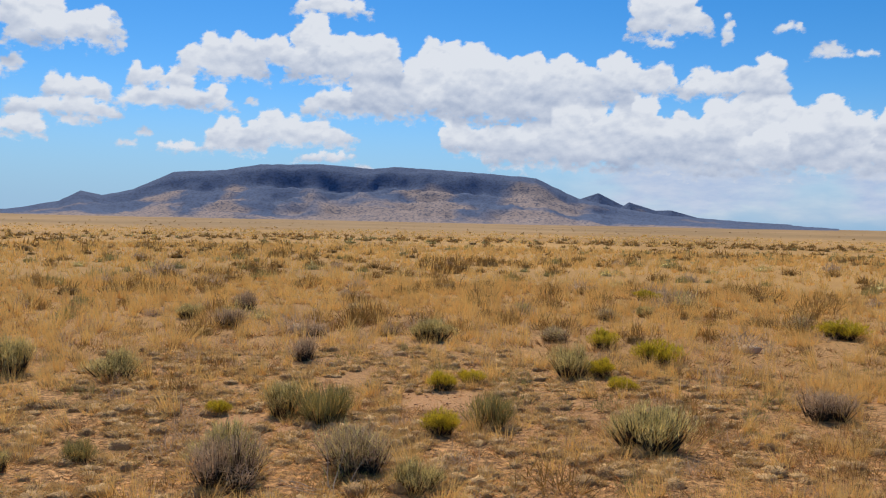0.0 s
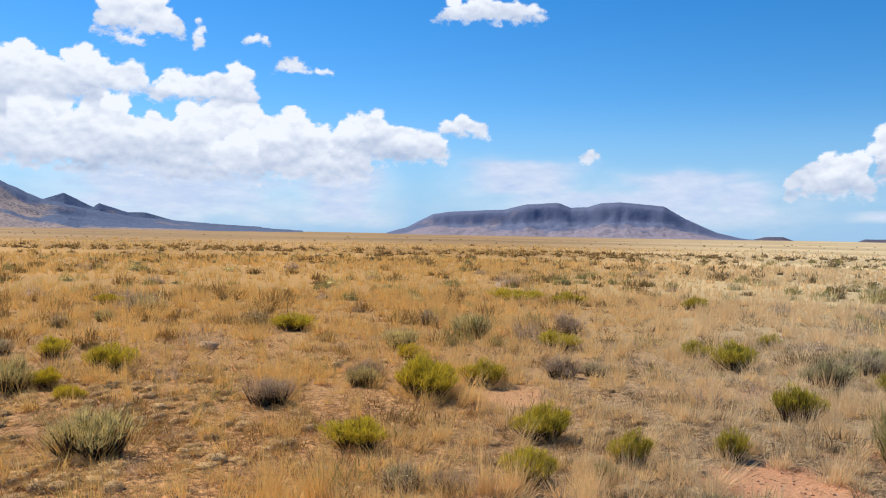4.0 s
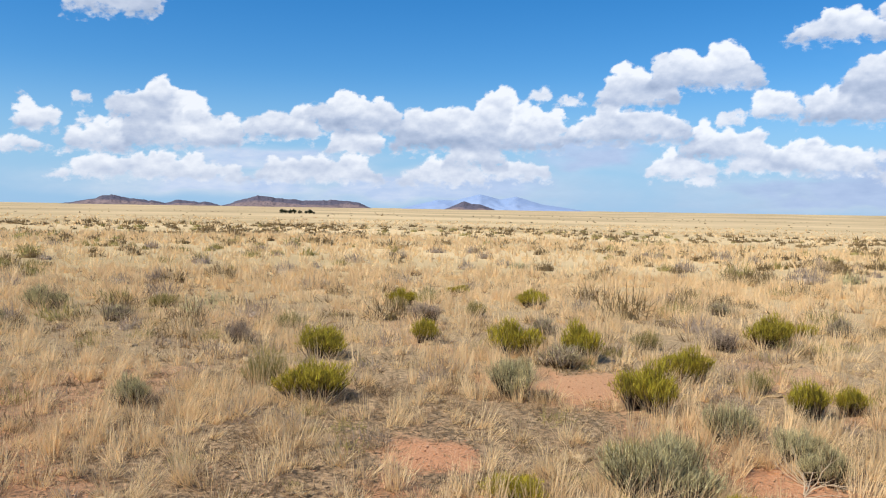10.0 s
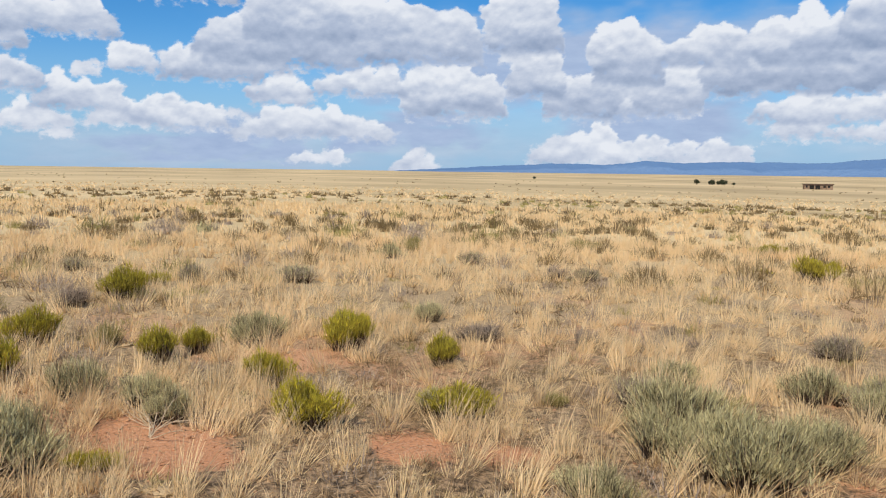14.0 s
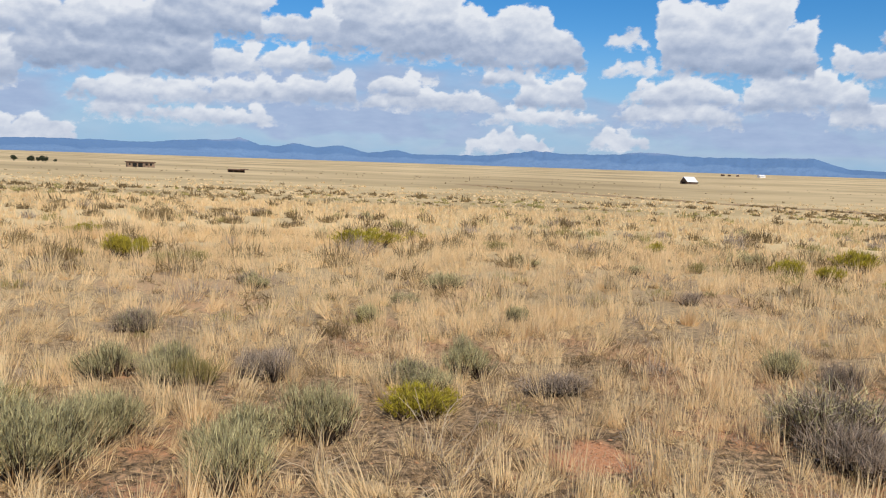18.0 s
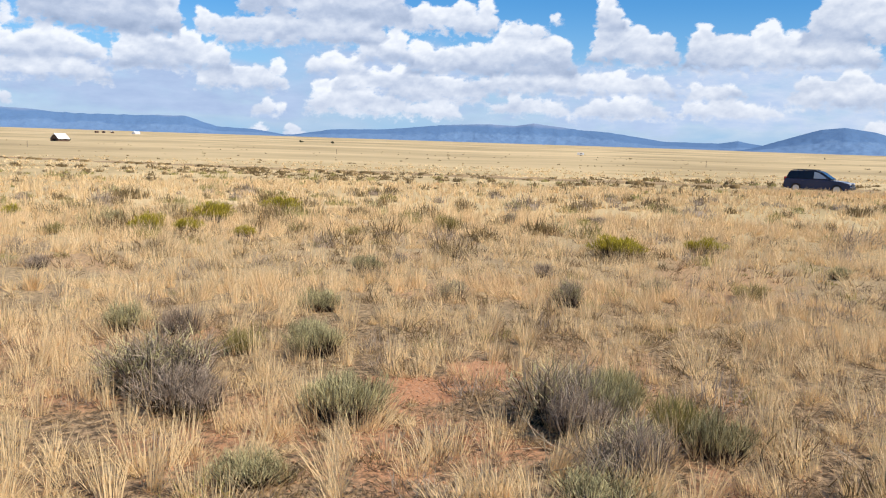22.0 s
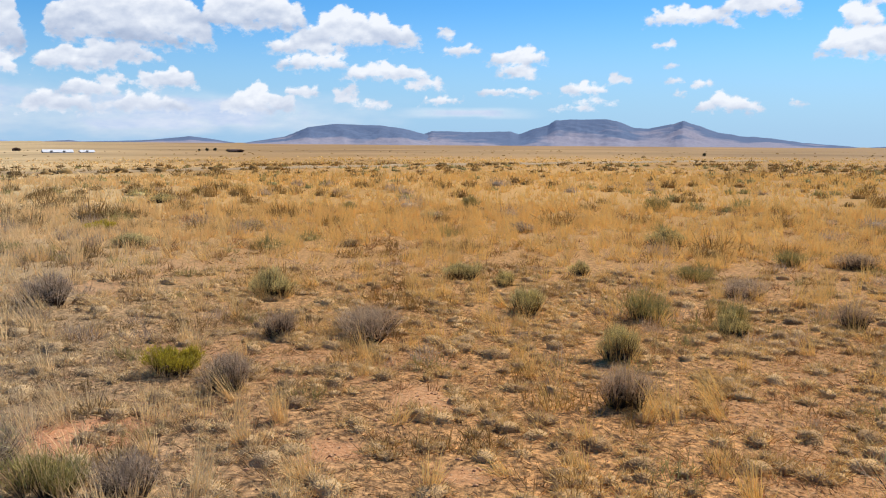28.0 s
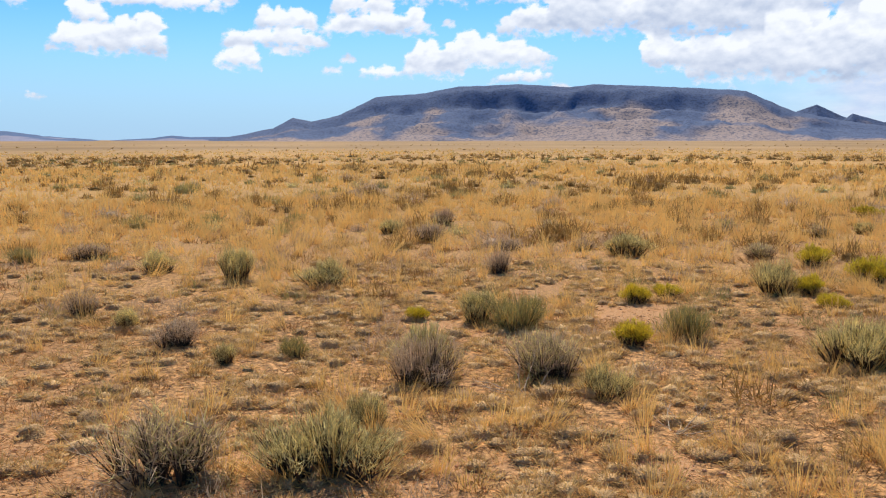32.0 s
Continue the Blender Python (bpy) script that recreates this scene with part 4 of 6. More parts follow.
def cloud_material():
    m = bpy.data.materials.new("cumulus")
    m.use_nodes = True
    m.cycles.emission_sampling = "NONE"
    n, l = m.node_tree.nodes, m.node_tree.links
    n.remove(n["Principled BSDF"])
    geo = n.new("ShaderNodeNewGeometry")

    def of_mesh(key):
        q = n.new("ShaderNodeAttribute")
        q.attribute_name = key
        return q.outputs["Fac"]

    def noise_at(up, scale, detail, rough, squash=1.5):
        mp = n.new("ShaderNodeMapping")
        mp.inputs["Location"].default_value = (0, 0, up)
        mp.inputs["Scale"].default_value = (1 / 4850, 1 / 4850, squash / 4850)
        tex = n.new("ShaderNodeTexNoise")
        tex.inputs["Scale"].default_value, tex.inputs["Detail"].default_value, tex.inputs["Roughness"].default_value = scale, detail, rough
        l.new(geo.outputs["Position"], mp.inputs["Vector"])
        l.new(mp.outputs[0], tex.inputs["Vector"])
        return tex.outputs["Fac"]

    def calc(op, a, b, c=None):
        q = n.new("ShaderNodeMath")
        q.operation = op
        for sock, v in zip(q.inputs, (a, b, c)):
            if v is None:
                continue
            if isinstance(v, (int, float)):
                sock.default_value = v
            else:
                l.new(v, sock)
        return q.outputs[0]

    def span(v, a, b, c=0.0, d=1.0):
        q = n.new("ShaderNodeMapRange")
        q.interpolation_type = "SMOOTHSTEP"
        for key, val in (("From Min", a), ("From Max", b), ("To Min", c), ("To Max", d)):
            q.inputs[key].default_value = val
        l.new(v, q.inputs["Value"])
        return q.outputs[0]

    def tint_of(v, *stops):
        ramp = n.new("ShaderNodeValToRGB")
        els = ramp.color_ramp.elements
        for e, (where, tint) in zip((els[0], els[1]), (stops[0], stops[-1])):
            e.position, e.color = where, (*tint, 1)
        for where, tint in stops[1:-1]:
            els.new(where).color = (*tint, 1)
        l.new(v, ramp.inputs[0])
        return ramp.outputs[0]

    torn, soft, low, high = noise_at(0, 75, 6, 0.6), noise_at(0.3, 16, 5, 0.55, 2.2), noise_at(0.6, 34, 6, 0.5), noise_at(0.61, 34, 6, 0.5)
    body = calc("MULTIPLY_ADD", calc("SUBTRACT", torn, 0.5), 1.9, of_mesh("cover"))
    alpha = span(body, -0.16, 0.42)
    # small heads catch the sun on their upper sides
    shade = calc("MULTIPLY_ADD", calc("SUBTRACT", low, high), 0.75, of_mesh("shade"))
    shade = calc("MULTIPLY_ADD", calc("SUBTRACT", soft, 0.5), 0.62, shade)
    lit = tint_of(shade, (0.12, (0.35, 0.46, 0.68)), (0.42, (0.54, 0.65, 0.87)), (0.70, (0.79, 0.88, 1.05)), (0.92, (0.99, 1.06, 1.18)))
    glow, clear, both = n.new("ShaderNodeEmission"), n.new("ShaderNodeBsdfTransparent"), n.new("ShaderNodeMixShader")
    l.new(calc("MULTIPLY_ADD", of_mesh("south"), 0.03, 0.86), glow.inputs["Strength"])
    l.new(lit, glow.inputs["Color"])
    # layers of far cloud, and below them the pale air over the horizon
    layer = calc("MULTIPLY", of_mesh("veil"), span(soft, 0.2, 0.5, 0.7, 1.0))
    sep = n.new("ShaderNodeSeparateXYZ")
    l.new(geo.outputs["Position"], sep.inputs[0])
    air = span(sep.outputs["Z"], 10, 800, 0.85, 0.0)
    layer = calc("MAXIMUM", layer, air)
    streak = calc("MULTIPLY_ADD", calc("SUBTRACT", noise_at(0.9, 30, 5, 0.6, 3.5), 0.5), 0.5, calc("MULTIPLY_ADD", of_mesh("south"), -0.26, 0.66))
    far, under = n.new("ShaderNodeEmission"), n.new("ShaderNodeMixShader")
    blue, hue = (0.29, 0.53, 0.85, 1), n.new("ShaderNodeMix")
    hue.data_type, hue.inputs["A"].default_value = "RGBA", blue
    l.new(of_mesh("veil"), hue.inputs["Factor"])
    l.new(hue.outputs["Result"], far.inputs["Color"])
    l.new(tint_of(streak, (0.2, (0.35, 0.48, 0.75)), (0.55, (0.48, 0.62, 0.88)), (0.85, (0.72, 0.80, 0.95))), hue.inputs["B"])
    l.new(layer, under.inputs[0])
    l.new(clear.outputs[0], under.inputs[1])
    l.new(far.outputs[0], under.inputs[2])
    l.new(alpha, both.inputs[0])
    l.new(under.outputs[0], both.inputs[1])
    l.new(glow.outputs[0], both.inputs[2])
    l.new(both.outputs[0], n["Material Output"].inputs["Surface"])
    return m


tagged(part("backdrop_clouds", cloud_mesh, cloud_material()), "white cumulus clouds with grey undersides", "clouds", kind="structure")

# ---- far buildings, trees and the parked car ----
M_WHITE = material("white_metal_sheet", (0.80, 0.80, 0.78), 0.45, vary=0.06, scale=0.8, fine=6)
M_DARKWOOD = material("weathered_brown_board", (0.13, 0.085, 0.06), 0.85, vary=0.35, scale=0.8, fine=9)
M_ADOBE = material("brown_adobe", (0.27, 0.19, 0.13), 0.95, vary=0.3, scale=0.5, fine=5)
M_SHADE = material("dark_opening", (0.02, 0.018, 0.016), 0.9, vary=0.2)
M_RUST = material("rusty_sheet", (0.12, 0.07, 0.05), 0.7, vary=0.4, scale=0.6, fine=5)
M_JUNIPER = material("juniper_leaf", (0.055, 0.065, 0.035), 0.9, vary=0.4, scale=1, fine=6, island=True)
M_BARK = material("bark", (0.10, 0.075, 0.055), 0.95, vary=0.3)
M_TRACK = material("rutted_dirt", (0.50, 0.35, 0.19), 0.95, scale=0.3, fine=4, second=(0.30, 0.205, 0.105), bump=0.03)


def stand(name, heading, d, turned, label, category, group="", kind=""):
    """An empty on the ground, turned about the upright axis, under which the parts of a thing go."""
    x, y = at(heading, d)
    e = new(name)
    e.matrix_world = pose(x, y, float(ground_z(x, y)) - 0.03, 0, 0, turned)
    return tagged(e, label, category, group, kind)


def gable(name, heading, d, turned, length, width, wall, rise, roof_mat, wall_mat, label, openings=2):
    house = stand(name, heading, d, turned, label, "building")
    bm = bmesh.new()
    a, b = length / 2, width / 2
    low = [bm.verts.new(p) for p in ((-a, -b, 0), (a, -b, 0), (a, b, 0), (-a, b, 0))]
    up = [bm.verts.new(p) for p in ((-a, -b, wall), (a, -b, wall), (a, b, wall), (-a, b, wall))]
    t0, t1 = bm.verts.new((-a, 0, wall + rise)), bm.verts.new((a, 0, wall + rise))
    for f in ((low[0], low[1], up[1], up[0]), (low[2], low[3], up[3], up[2]), (low[1], low[2], up[2], t1, up[1]), (low[3], low[0], up[0], t0, up[3])):
        bm.faces.new(f)
    part("wall", bm, wall_mat, house)
    for side in (-1, 1):
        bm = bmesh.new()
        over = 0.35
        rim = []
        for z in (0.02, 0.14):
            rim.append([bm.verts.new(p) for p in ((-a - over, side * (b + over), wall - over * rise / b + z), (a + over, side * (b + over), wall - over * rise / b + z), (a + over, 0, wall + rise + z), (-a - over, 0, wall + rise + z))])
        for k in range(4):
            bm.faces.new((rim[0][k], rim[0][(k + 1) % 4], rim[1][(k + 1) % 4], rim[1][k]))
        bm.faces.new(rim[1])
        bm.faces.new(rim[0][::-1])
        bmesh.ops.recalc_face_normals(bm, faces=bm.faces)
        part("roof_panel", bm, roof_mat, house)
    part("door", box(0.08, width * 0.45, wall * 0.85, -a - 0.05, 0, 0), M_SHADE, house, "dark open doorway")
    for k in range(openings):
        part("window", box(0.9, 0.08, 0.7, -a + length * (k + 0.6) / (openings + 0.3), -b - 0.04, wall * 0.4), M_SHADE, house)
    return house


gable("white_cabin", 201.8, 515, 200, 7.2, 6.0, 1.6, 2.6, M_WHITE, M_DARKWOOD, "small cabin with a steep white metal roof alone on the plain")
gable("white_house", 206.2, 1500, 20, 12, 7, 2.4, 2.0, M_WHITE, M_WHITE, "white house far off on the rise")
for k, h in enumerate((203.9, 204.3, 204.8)):
    gable("far_shed", h, 1520 + 20 * k, 20 + 30 * k, 5, 4, 2, 1.0, (M_RUST, M_DARKWOOD, M_WHITE)[k], M_DARKWOOD, "small outbuilding far off on the rise", 1)
gable("long_barn", 274.75, 330, 95, 9.4, 3.6, 0.35, 0.75, M_WHITE, M_WHITE, "long low barn with a white metal roof")
gable("barn", 276.4, 335, 95, 4.4, 3, 0.3, 0.6, M_WHITE, M_WHITE, "short low barn with a white metal roof", 1)
gable("brown_shed", 272.5, 420, 180, 3.6, 3, 0.9, 0.5, M_RUST, M_DARKWOOD, "low brown shed on the plain", 1)
gable("brown_shed", 285.4, 337, 190, 7, 3, 0.7, 0.35, M_RUST, M_DARKWOOD, "long low brown shed on the plain", 1)


def ruin(heading, d):
    """A flat-roofed adobe house with dark openings."""
    e = stand("adobe_house", heading, d, 180 - heading + 5, "low flat-roofed brown adobe house with dark openings", "building")
    part("wall", box(11.5, 5.5, 2.1, 0, 0, 0, 0.08), M_ADOBE, e)
    part("roof", box(12.4, 6.4, 0.35, 0, 0, 2.1, 0.05), M_DARKWOOD, e)
    for x, w in ((-4.2, 0.9), (-2.4, 1.0), (0.2, 1.9), (2.5, 1.6), (4.6, 0.7)):
        part("doorway" if w > 1.5 else "window", box(w, 0.12, 1.7 if w > 1.5 else 0.9, x, 2.76, 0.1 if w > 1.5 else 0.8), M_SHADE, e)
        part("post", box(0.2, 0.2, 2.1, x + 1.0, 3.0, 0), M_DARKWOOD, e)


ruin(166.2, 400)
shelter = stand("open_shelter", 172.1, 335, 10, "low dark flat-roofed open shelter", "shelter")
part("roof", box(6.4, 3.5, 0.3, 0, 0, 0.95, 0.05), M_RUST, shelter)
part("roof", box(3.0, 2.6, 0.25, -3.0, 0.4, 1.2, 0.05), M_RUST, shelter)
for x in (-3.0, -1.0, 1.0, 3.0):
    for y in (-1.5, 1.5):
        part("post", box(0.22, 0.22, 0.98, x, y, 0), M_DARKWOOD, shelter)
part("back_wall", box(6.0, 0.2, 0.95, 0, -1.6, 0), M_DARKWOOD, shelter)
trailer = stand("white_trailer", 235.05, 540, 120, "small white camping trailer on the plain", "trailer")
part("body", box(4.2, 2.0, 1.5, 0, 0, 0.45, 0.25), M_WHITE, trailer)
part("window", box(1.2, 0.06, 0.5, 0.4, -1.02, 1.15), M_SHADE, trailer)
for y in (-0.85, 0.85):
    part("wheel", rod(0.34, 0.25, pose(0.2, y, 0.34, 90, 0, 0)), M_SHADE, trailer)
part("hitch", box(1.2, 0.12, 0.12, 2.6, 0, 0.5), M_RUST, trailer)


def blob(n, radius, height, seed):
    """Many small leaf clumps filling an uneven crown."""
    g = np.random.default_rng(seed)
    v = g.normal(size=(n, 3))
    v /= np.linalg.norm(v, axis=1)[:, None]
    lobes = g.uniform(-0.5, 0.5, (6, 3)) * (radius, radius, height * 0.5)
    c = lobes[g.integers(0, 6, n)] + v * g.uniform(0.35, 0.75, (n, 1)) * (radius, radius, height * 0.45)
    tri = c[:, None, :] + g.normal(size=(n, 3, 3)) * radius * 0.16
    return tri.reshape(-1, 3), np.arange(3 * n).reshape(-1, 3)


TREE_MESH = []
for k in range(3):
    v, f = blob(420, 1.0, 1.7, 20 + k)
    v[:, 2] += 1.15
    TREE_MESH.append(mesh_of("crown", v, f))


def juniper(heading, d, size, label="dark juniper tree on the open plain"):
    e = stand("juniper_tree", heading, d, heading * 37 % 360, label, "tree", "junipers on the plain")
    bm = rod(0.16 * size, 1.0 * size, pose(0, 0, 0.5 * size), 0.07 * size, 8)
    for a in (0, 130, 250):
        rod(0.07 * size, 0.8 * size, pose(0.2 * size * math.cos(a), 0.2 * size * math.sin(a), 0.95 * size, 28, 0, a), 0.03 * size, 6, bm)
    part("trunk", bm, M_BARK, e)
    crown = part("crown", TREE_MESH[int(heading * 10) % 3], M_JUNIPER, e)
    crown.scale = (size, size, size * 0.9)


for h, d, s in ((159.05, 500, 1.6), (159.85, 505, 1.3), (160.0, 498, 1.7), (160.35, 508, 1.3), (160.6, 502, 1.8), (160.8, 510, 1.4), (161.3, 500, 0.9), (148.6, 700, 1.2)):
    juniper(h, d, s)
for h, s in ((90.75, 0.9), (91.0, 0.7), (91.3, 0.8), (91.55, 0.9), (91.9, 0.7), (92.3, 0.6), (92.55, 0.9), (92.8, 0.5)):
    juniper(h, 345, s * 1.1)
for h, d, s in ((216.45, 1000, 1.5), (216.6, 1010, 1.0), (218.55, 980, 1.5), (202.35, 545, 0.7), (283.1, 392, 0.6), (283.6, 392, 0.8), (284.1, 390, 0.8), (284.9, 350, 0.7), (316.0, 225, 0.5), (272.7, 425, 0.5), (250, 900, 0.8)):
    juniper(h, d, s)


def fence_post(heading, d, tall):
    e = stand("fence_post", heading, d, 20, "thin weathered wooden post", "post", "posts along the track")
    part("shaft", rod(0.06, tall, pose(0, 0, tall / 2), 0.05, 8), M_DARKWOOD, e)
    part("cap", rod(0.065, 0.04, pose(0, 0, tall + 0.02), 0.04, 8), M_RUST, e)


for h, d in ((218.8, 330), (187.5, 330), (193, 320), (200, 310), (243, 260)):
    fence_post(h, d, 1.9)

# the dirt track by the car
track = [(-30, -250), (-47, -165), (-60, -105), (-66, -62), (-70, -28), (-74, 0), (-80, 40), (-95, 110)]
verts, faces = [], []
for k in range(200):
    s = k / 199 * (len(track) - 1.0001)
    i, u = int(s), s - int(s)
    (x0, y0), (x1, y1) = track[i], track[i + 1]
    x, y = x0 + (x1 - x0) * u, y0 + (y1 - y0) * u
    n = Vector((-(y1 - y0), x1 - x0)).normalized()
    for off, up in ((-1.9, 0.0), (-1.5, 0.16), (-1.1, 0.04), (-0.6, 0.02), (0, 0.10), (0.6, 0.02), (1.1, 0.04), (1.5, 0.2), (1.9, 0.0)):
        w = off * (1 + 0.15 * math.sin(k * 0.9))
        px, py = x + n.x * w, y + n.y * w
        verts.append((px, py, float(ground_z(px, py)) + up * (0.8 + 0.4 * math.sin(k * 1.7 + off)) + 0.02))
track_mesh = mesh_of("road", verts, grid_faces(200, 9))
smooth_shade(track_mesh)
tagged(part("road", track_mesh, M_TRACK), "rutted dirt track with low banks", "road", kind="structure")


# ---- the car: a dark blue sport utility wagon ----
M_PAINT = material("dark_blue_paint", (0.02, 0.038, 0.105), 0.16, vary=0.1, metal=0.3)
M_ROOF = material("black_roof_paint", (0.012, 0.013, 0.018), 0.25, vary=0.1)
# front door panes: the sky's brightness is put into the glass colour
M_PALEGLASS = material("sky_lit_glass", (0.30, 0.36, 0.42), 0.08, vary=0.1)
M_GLASS = material("tinted_glass", (0.012, 0.014, 0.018), 0.06, vary=0.1)
M_TYRE = material("tyre_rubber", (0.02, 0.02, 0.02), 0.85, vary=0.2)
M_ALLOY = material("alloy", (0.55, 0.56, 0.58), 0.3, vary=0.1, metal=0.9)
M_LAMP = material("headlamp_lens", (0.75, 0.77, 0.8), 0.08, vary=0.05)
M_RED = material("tail_lamp_lens", (0.35, 0.02, 0.02), 0.15, vary=0.1)
M_TRIM = material("black_trim", (0.025, 0.025, 0.026), 0.6, vary=0.1)


def slab(outline, width, taper=None, bevel=0.0):
    """A side outline (x, z) drawn out to both sides; taper narrows it with height."""
    bm = bmesh.new()
    sides = []
    for s in (-1, 1):
        sides.append([bm.verts.new((x, s * width / 2 * (taper(x, z) if taper else 1), z)) for x, z in outline])
    bm.faces.new(sides[0])
    bm.faces.new(sides[1][::-1])
    n = len(outline)
    for k in range(n):
        bm.faces.new((sides[0][k], sides[1][k], sides[1][(k + 1) % n], sides[0][(k + 1) % n]))
    bmesh.ops.recalc_face_normals(bm, faces=bm.faces)
    if bevel:
        bmesh.ops.bevel(bm, geom=list(bm.edges), offset=bevel, segments=2, affect="EDGES", profile=0.6)
    return bm


def wagon(heading, d, turned):
    e = stand("parked_car", heading, d, turned, "dark blue sport utility wagon parked in the grass", "car")

    def narrow(x, z):
        return 1 - 0.22 * max(0, z - 0.95) / 0.72
    lower = [(-2.28, 0.42), (-2.3, 0.75), (-2.22, 1.02), (0.75, 1.02), (1.75, 0.93), (2.2, 0.8), (2.3, 0.6), (2.28, 0.36), (1.9, 0.28), (1.78, 0.28), (1.7, 0.56), (1.4, 0.72), (1.1, 0.56), (1.02, 0.28),
             (-1.02, 0.28), (-1.1, 0.56), (-1.4, 0.72), (-1.7, 0.56), (-1.78, 0.3), (-2.1, 0.32)]
    part("body", slab(lower, 1.8, None, 0.03), M_PAINT, e)
    cabin = [(-2.2, 1.02), (-2.02, 1.48), (-1.9, 1.62), (-0.2, 1.68), (0.15, 1.6), (1.0, 1.04)]
    part("cabin", slab(cabin, 1.74, narrow, 0.03), M_ROOF, e)
    for s in (-1, 1):
        for name, pane in (("rear_quarter_window", [(-1.95, 1.1), (-1.82, 1.5), (-1.3, 1.54), (-1.3, 1.1)]), ("rear_door_window", [(-1.22, 1.1), (-1.22, 1.55), (-0.32, 1.57), (-0.32, 1.1)]), ("front_door_window", [(-0.24, 1.1), (-0.24, 1.57), (0.08, 1.52), (0.75, 1.1)])):
            bm = bmesh.new()
            ring = [[bm.verts.new((x, s * (0.87 * narrow(x, z) + o), z)) for x, z in pane] for o in (-0.01, 0.012)]
            for k in range(4):
                bm.faces.new((ring[0][k], ring[0][(k + 1) % 4], ring[1][(k + 1) % 4], ring[1][k]))
            bm.faces.new(ring[1])
            bmesh.ops.recalc_face_normals(bm, faces=bm.faces)
            part(name, bm, M_PALEGLASS if name == "front_door_window" else M_GLASS, e)
        part("roof_rail", box(1.7, 0.05, 0.05, -0.95, s * 0.62, 1.68, 0.015), M_TRIM, e)
        part("mirror", box(0.12, 0.2, 0.15, 0.72, s * 0.98, 1.04, 0.03), M_PAINT, e)
        part("headlight", box(0.4, 0.3, 0.14, 2.08, s * 0.72, 0.72, 0.03), M_LAMP, e, "bright glassy headlight")
        part("tail_light", box(0.14, 0.24, 0.3, -2.24, s * 0.76, 0.85, 0.03), M_RED, e)
        part("sill", box(2.1, 0.08, 0.1, 0, s * 0.88, 0.26, 0.02), M_TRIM, e)
        for x in (-1.4, 1.4):
            wheel = part("tyre", rod(0.36, 0.24, pose(x, s * 0.8, 0.36, 90, 0, 0), None, 24), M_TYRE, e)
            part("rim", rod(0.23, 0.25, pose(x, s * 0.805, 0.36, 90, 0, 0), None, 16), M_ALLOY, wheel)
        for x in (-0.95, 0.1):
            part("door_handle", box(0.18, 0.03, 0.03, x, s * 0.905, 0.92, 0.008), M_TRIM, e)
    screen = slab([(0.2, 1.57), (0.97, 1.09), (0.99, 1.1), (0.22, 1.59)], 1.42, narrow)
    part("windscreen", screen, M_GLASS, e)
    part("rear_window", slab([(-2.14, 1.14), (-2.03, 1.46), (-2.05, 1.47), (-2.17, 1.14)], 1.4, narrow), M_GLASS, e)
    part("front_bumper", box(0.16, 1.6, 0.2, 2.27, 0, 0.36, 0.04), M_TRIM, e)
    part("rear_bumper", box(0.16, 1.6, 0.2, -2.28, 0, 0.4, 0.04), M_TRIM, e)
    part("grille", box(0.06, 0.8, 0.16, 2.29, 0, 0.62, 0.02), M_TRIM, e)
    part("wiper", box(0.03, 0.5, 0.03, -2.18, 0.1, 1.14), M_TRIM, e)


wagon(249.45, 69, 90 - 352)

# ---- shrubs ----
TAKEN = []   # footprints, kept free of grass


def ribbons(root, tip, width, g, sag=0.0, segments=2):
    """Narrow tapering blades from root to tip; with two segments each bends by sag of its length."""
    n = len(root)
    along = tip - root
    length = np.linalg.norm(along, axis=1, keepdims=True) + 1e-9
    side = np.cross(along, g.normal(size=(n, 3)))
    side /= np.linalg.norm(side, axis=1, keepdims=True) + 1e-9
    w = np.broadcast_to(np.asarray(width, float).reshape(-1, 1), (n, 1)) / 2
    if segments == 1:
        v = np.stack([root - side * w, root + side * w, tip], 1)
        return v.reshape(-1, 3), np.arange(3 * n).reshape(-1, 3)
    mid = root + along * 0.55 + np.array([0, 0, 1.0]) * sag * length
    v = np.stack([root - side * w, root + side * w, mid + side * w * 0.75, mid - side * w * 0.75, tip], 1)
    k = np.arange(n)[:, None] * 5
    f = np.stack([k + [0, 1, 2], k + [0, 2, 3], k + [3, 2, 4]], 1)
    return v.reshape(-1, 3), f.reshape(-1, 3)


def joined(pieces):
    vs, fs, n = [], [], 0
    for v, f in pieces:
        vs.append(v)
        fs.append(f + n)
        n += len(v)
    return np.concatenate(vs), np.concatenate(fs)


def lobed(g, n, lobes=7, upright=0.55):
    """Directions of shoots in an uneven dome one wide and one high: roots near the base, ends on the dome."""
    k = lobes
    ang, off = np.arange(k) * 2.4 + g.uniform(0, 0.8, k), np.sqrt(g.uniform(0.0, 1.0, k)) * 0.33
    cx, cy, hgt, rad = off * np.cos(ang), off * np.sin(ang), g.uniform(0.62, 1.0, k) * (1 - off * 0.75), g.uniform(0.17, 0.27, k)
    pick = g.integers(0, k, n)
    a, tilt = g.uniform(0, math.tau, n), np.sqrt(g.uniform(0, 1, n))
    end = np.stack([cx[pick] + rad[pick] * tilt * np.cos(a), cy[pick] + rad[pick] * tilt * np.sin(a), hgt[pick] * (0.36 + 0.64 * np.sqrt(1 - (tilt * 0.93) ** 2))], 1)
    root = np.stack([cx[pick] * upright + end[:, 0] * 0.12, cy[pick] * upright + end[:, 1] * 0.12, np.zeros(n)], 1)
    return root, end


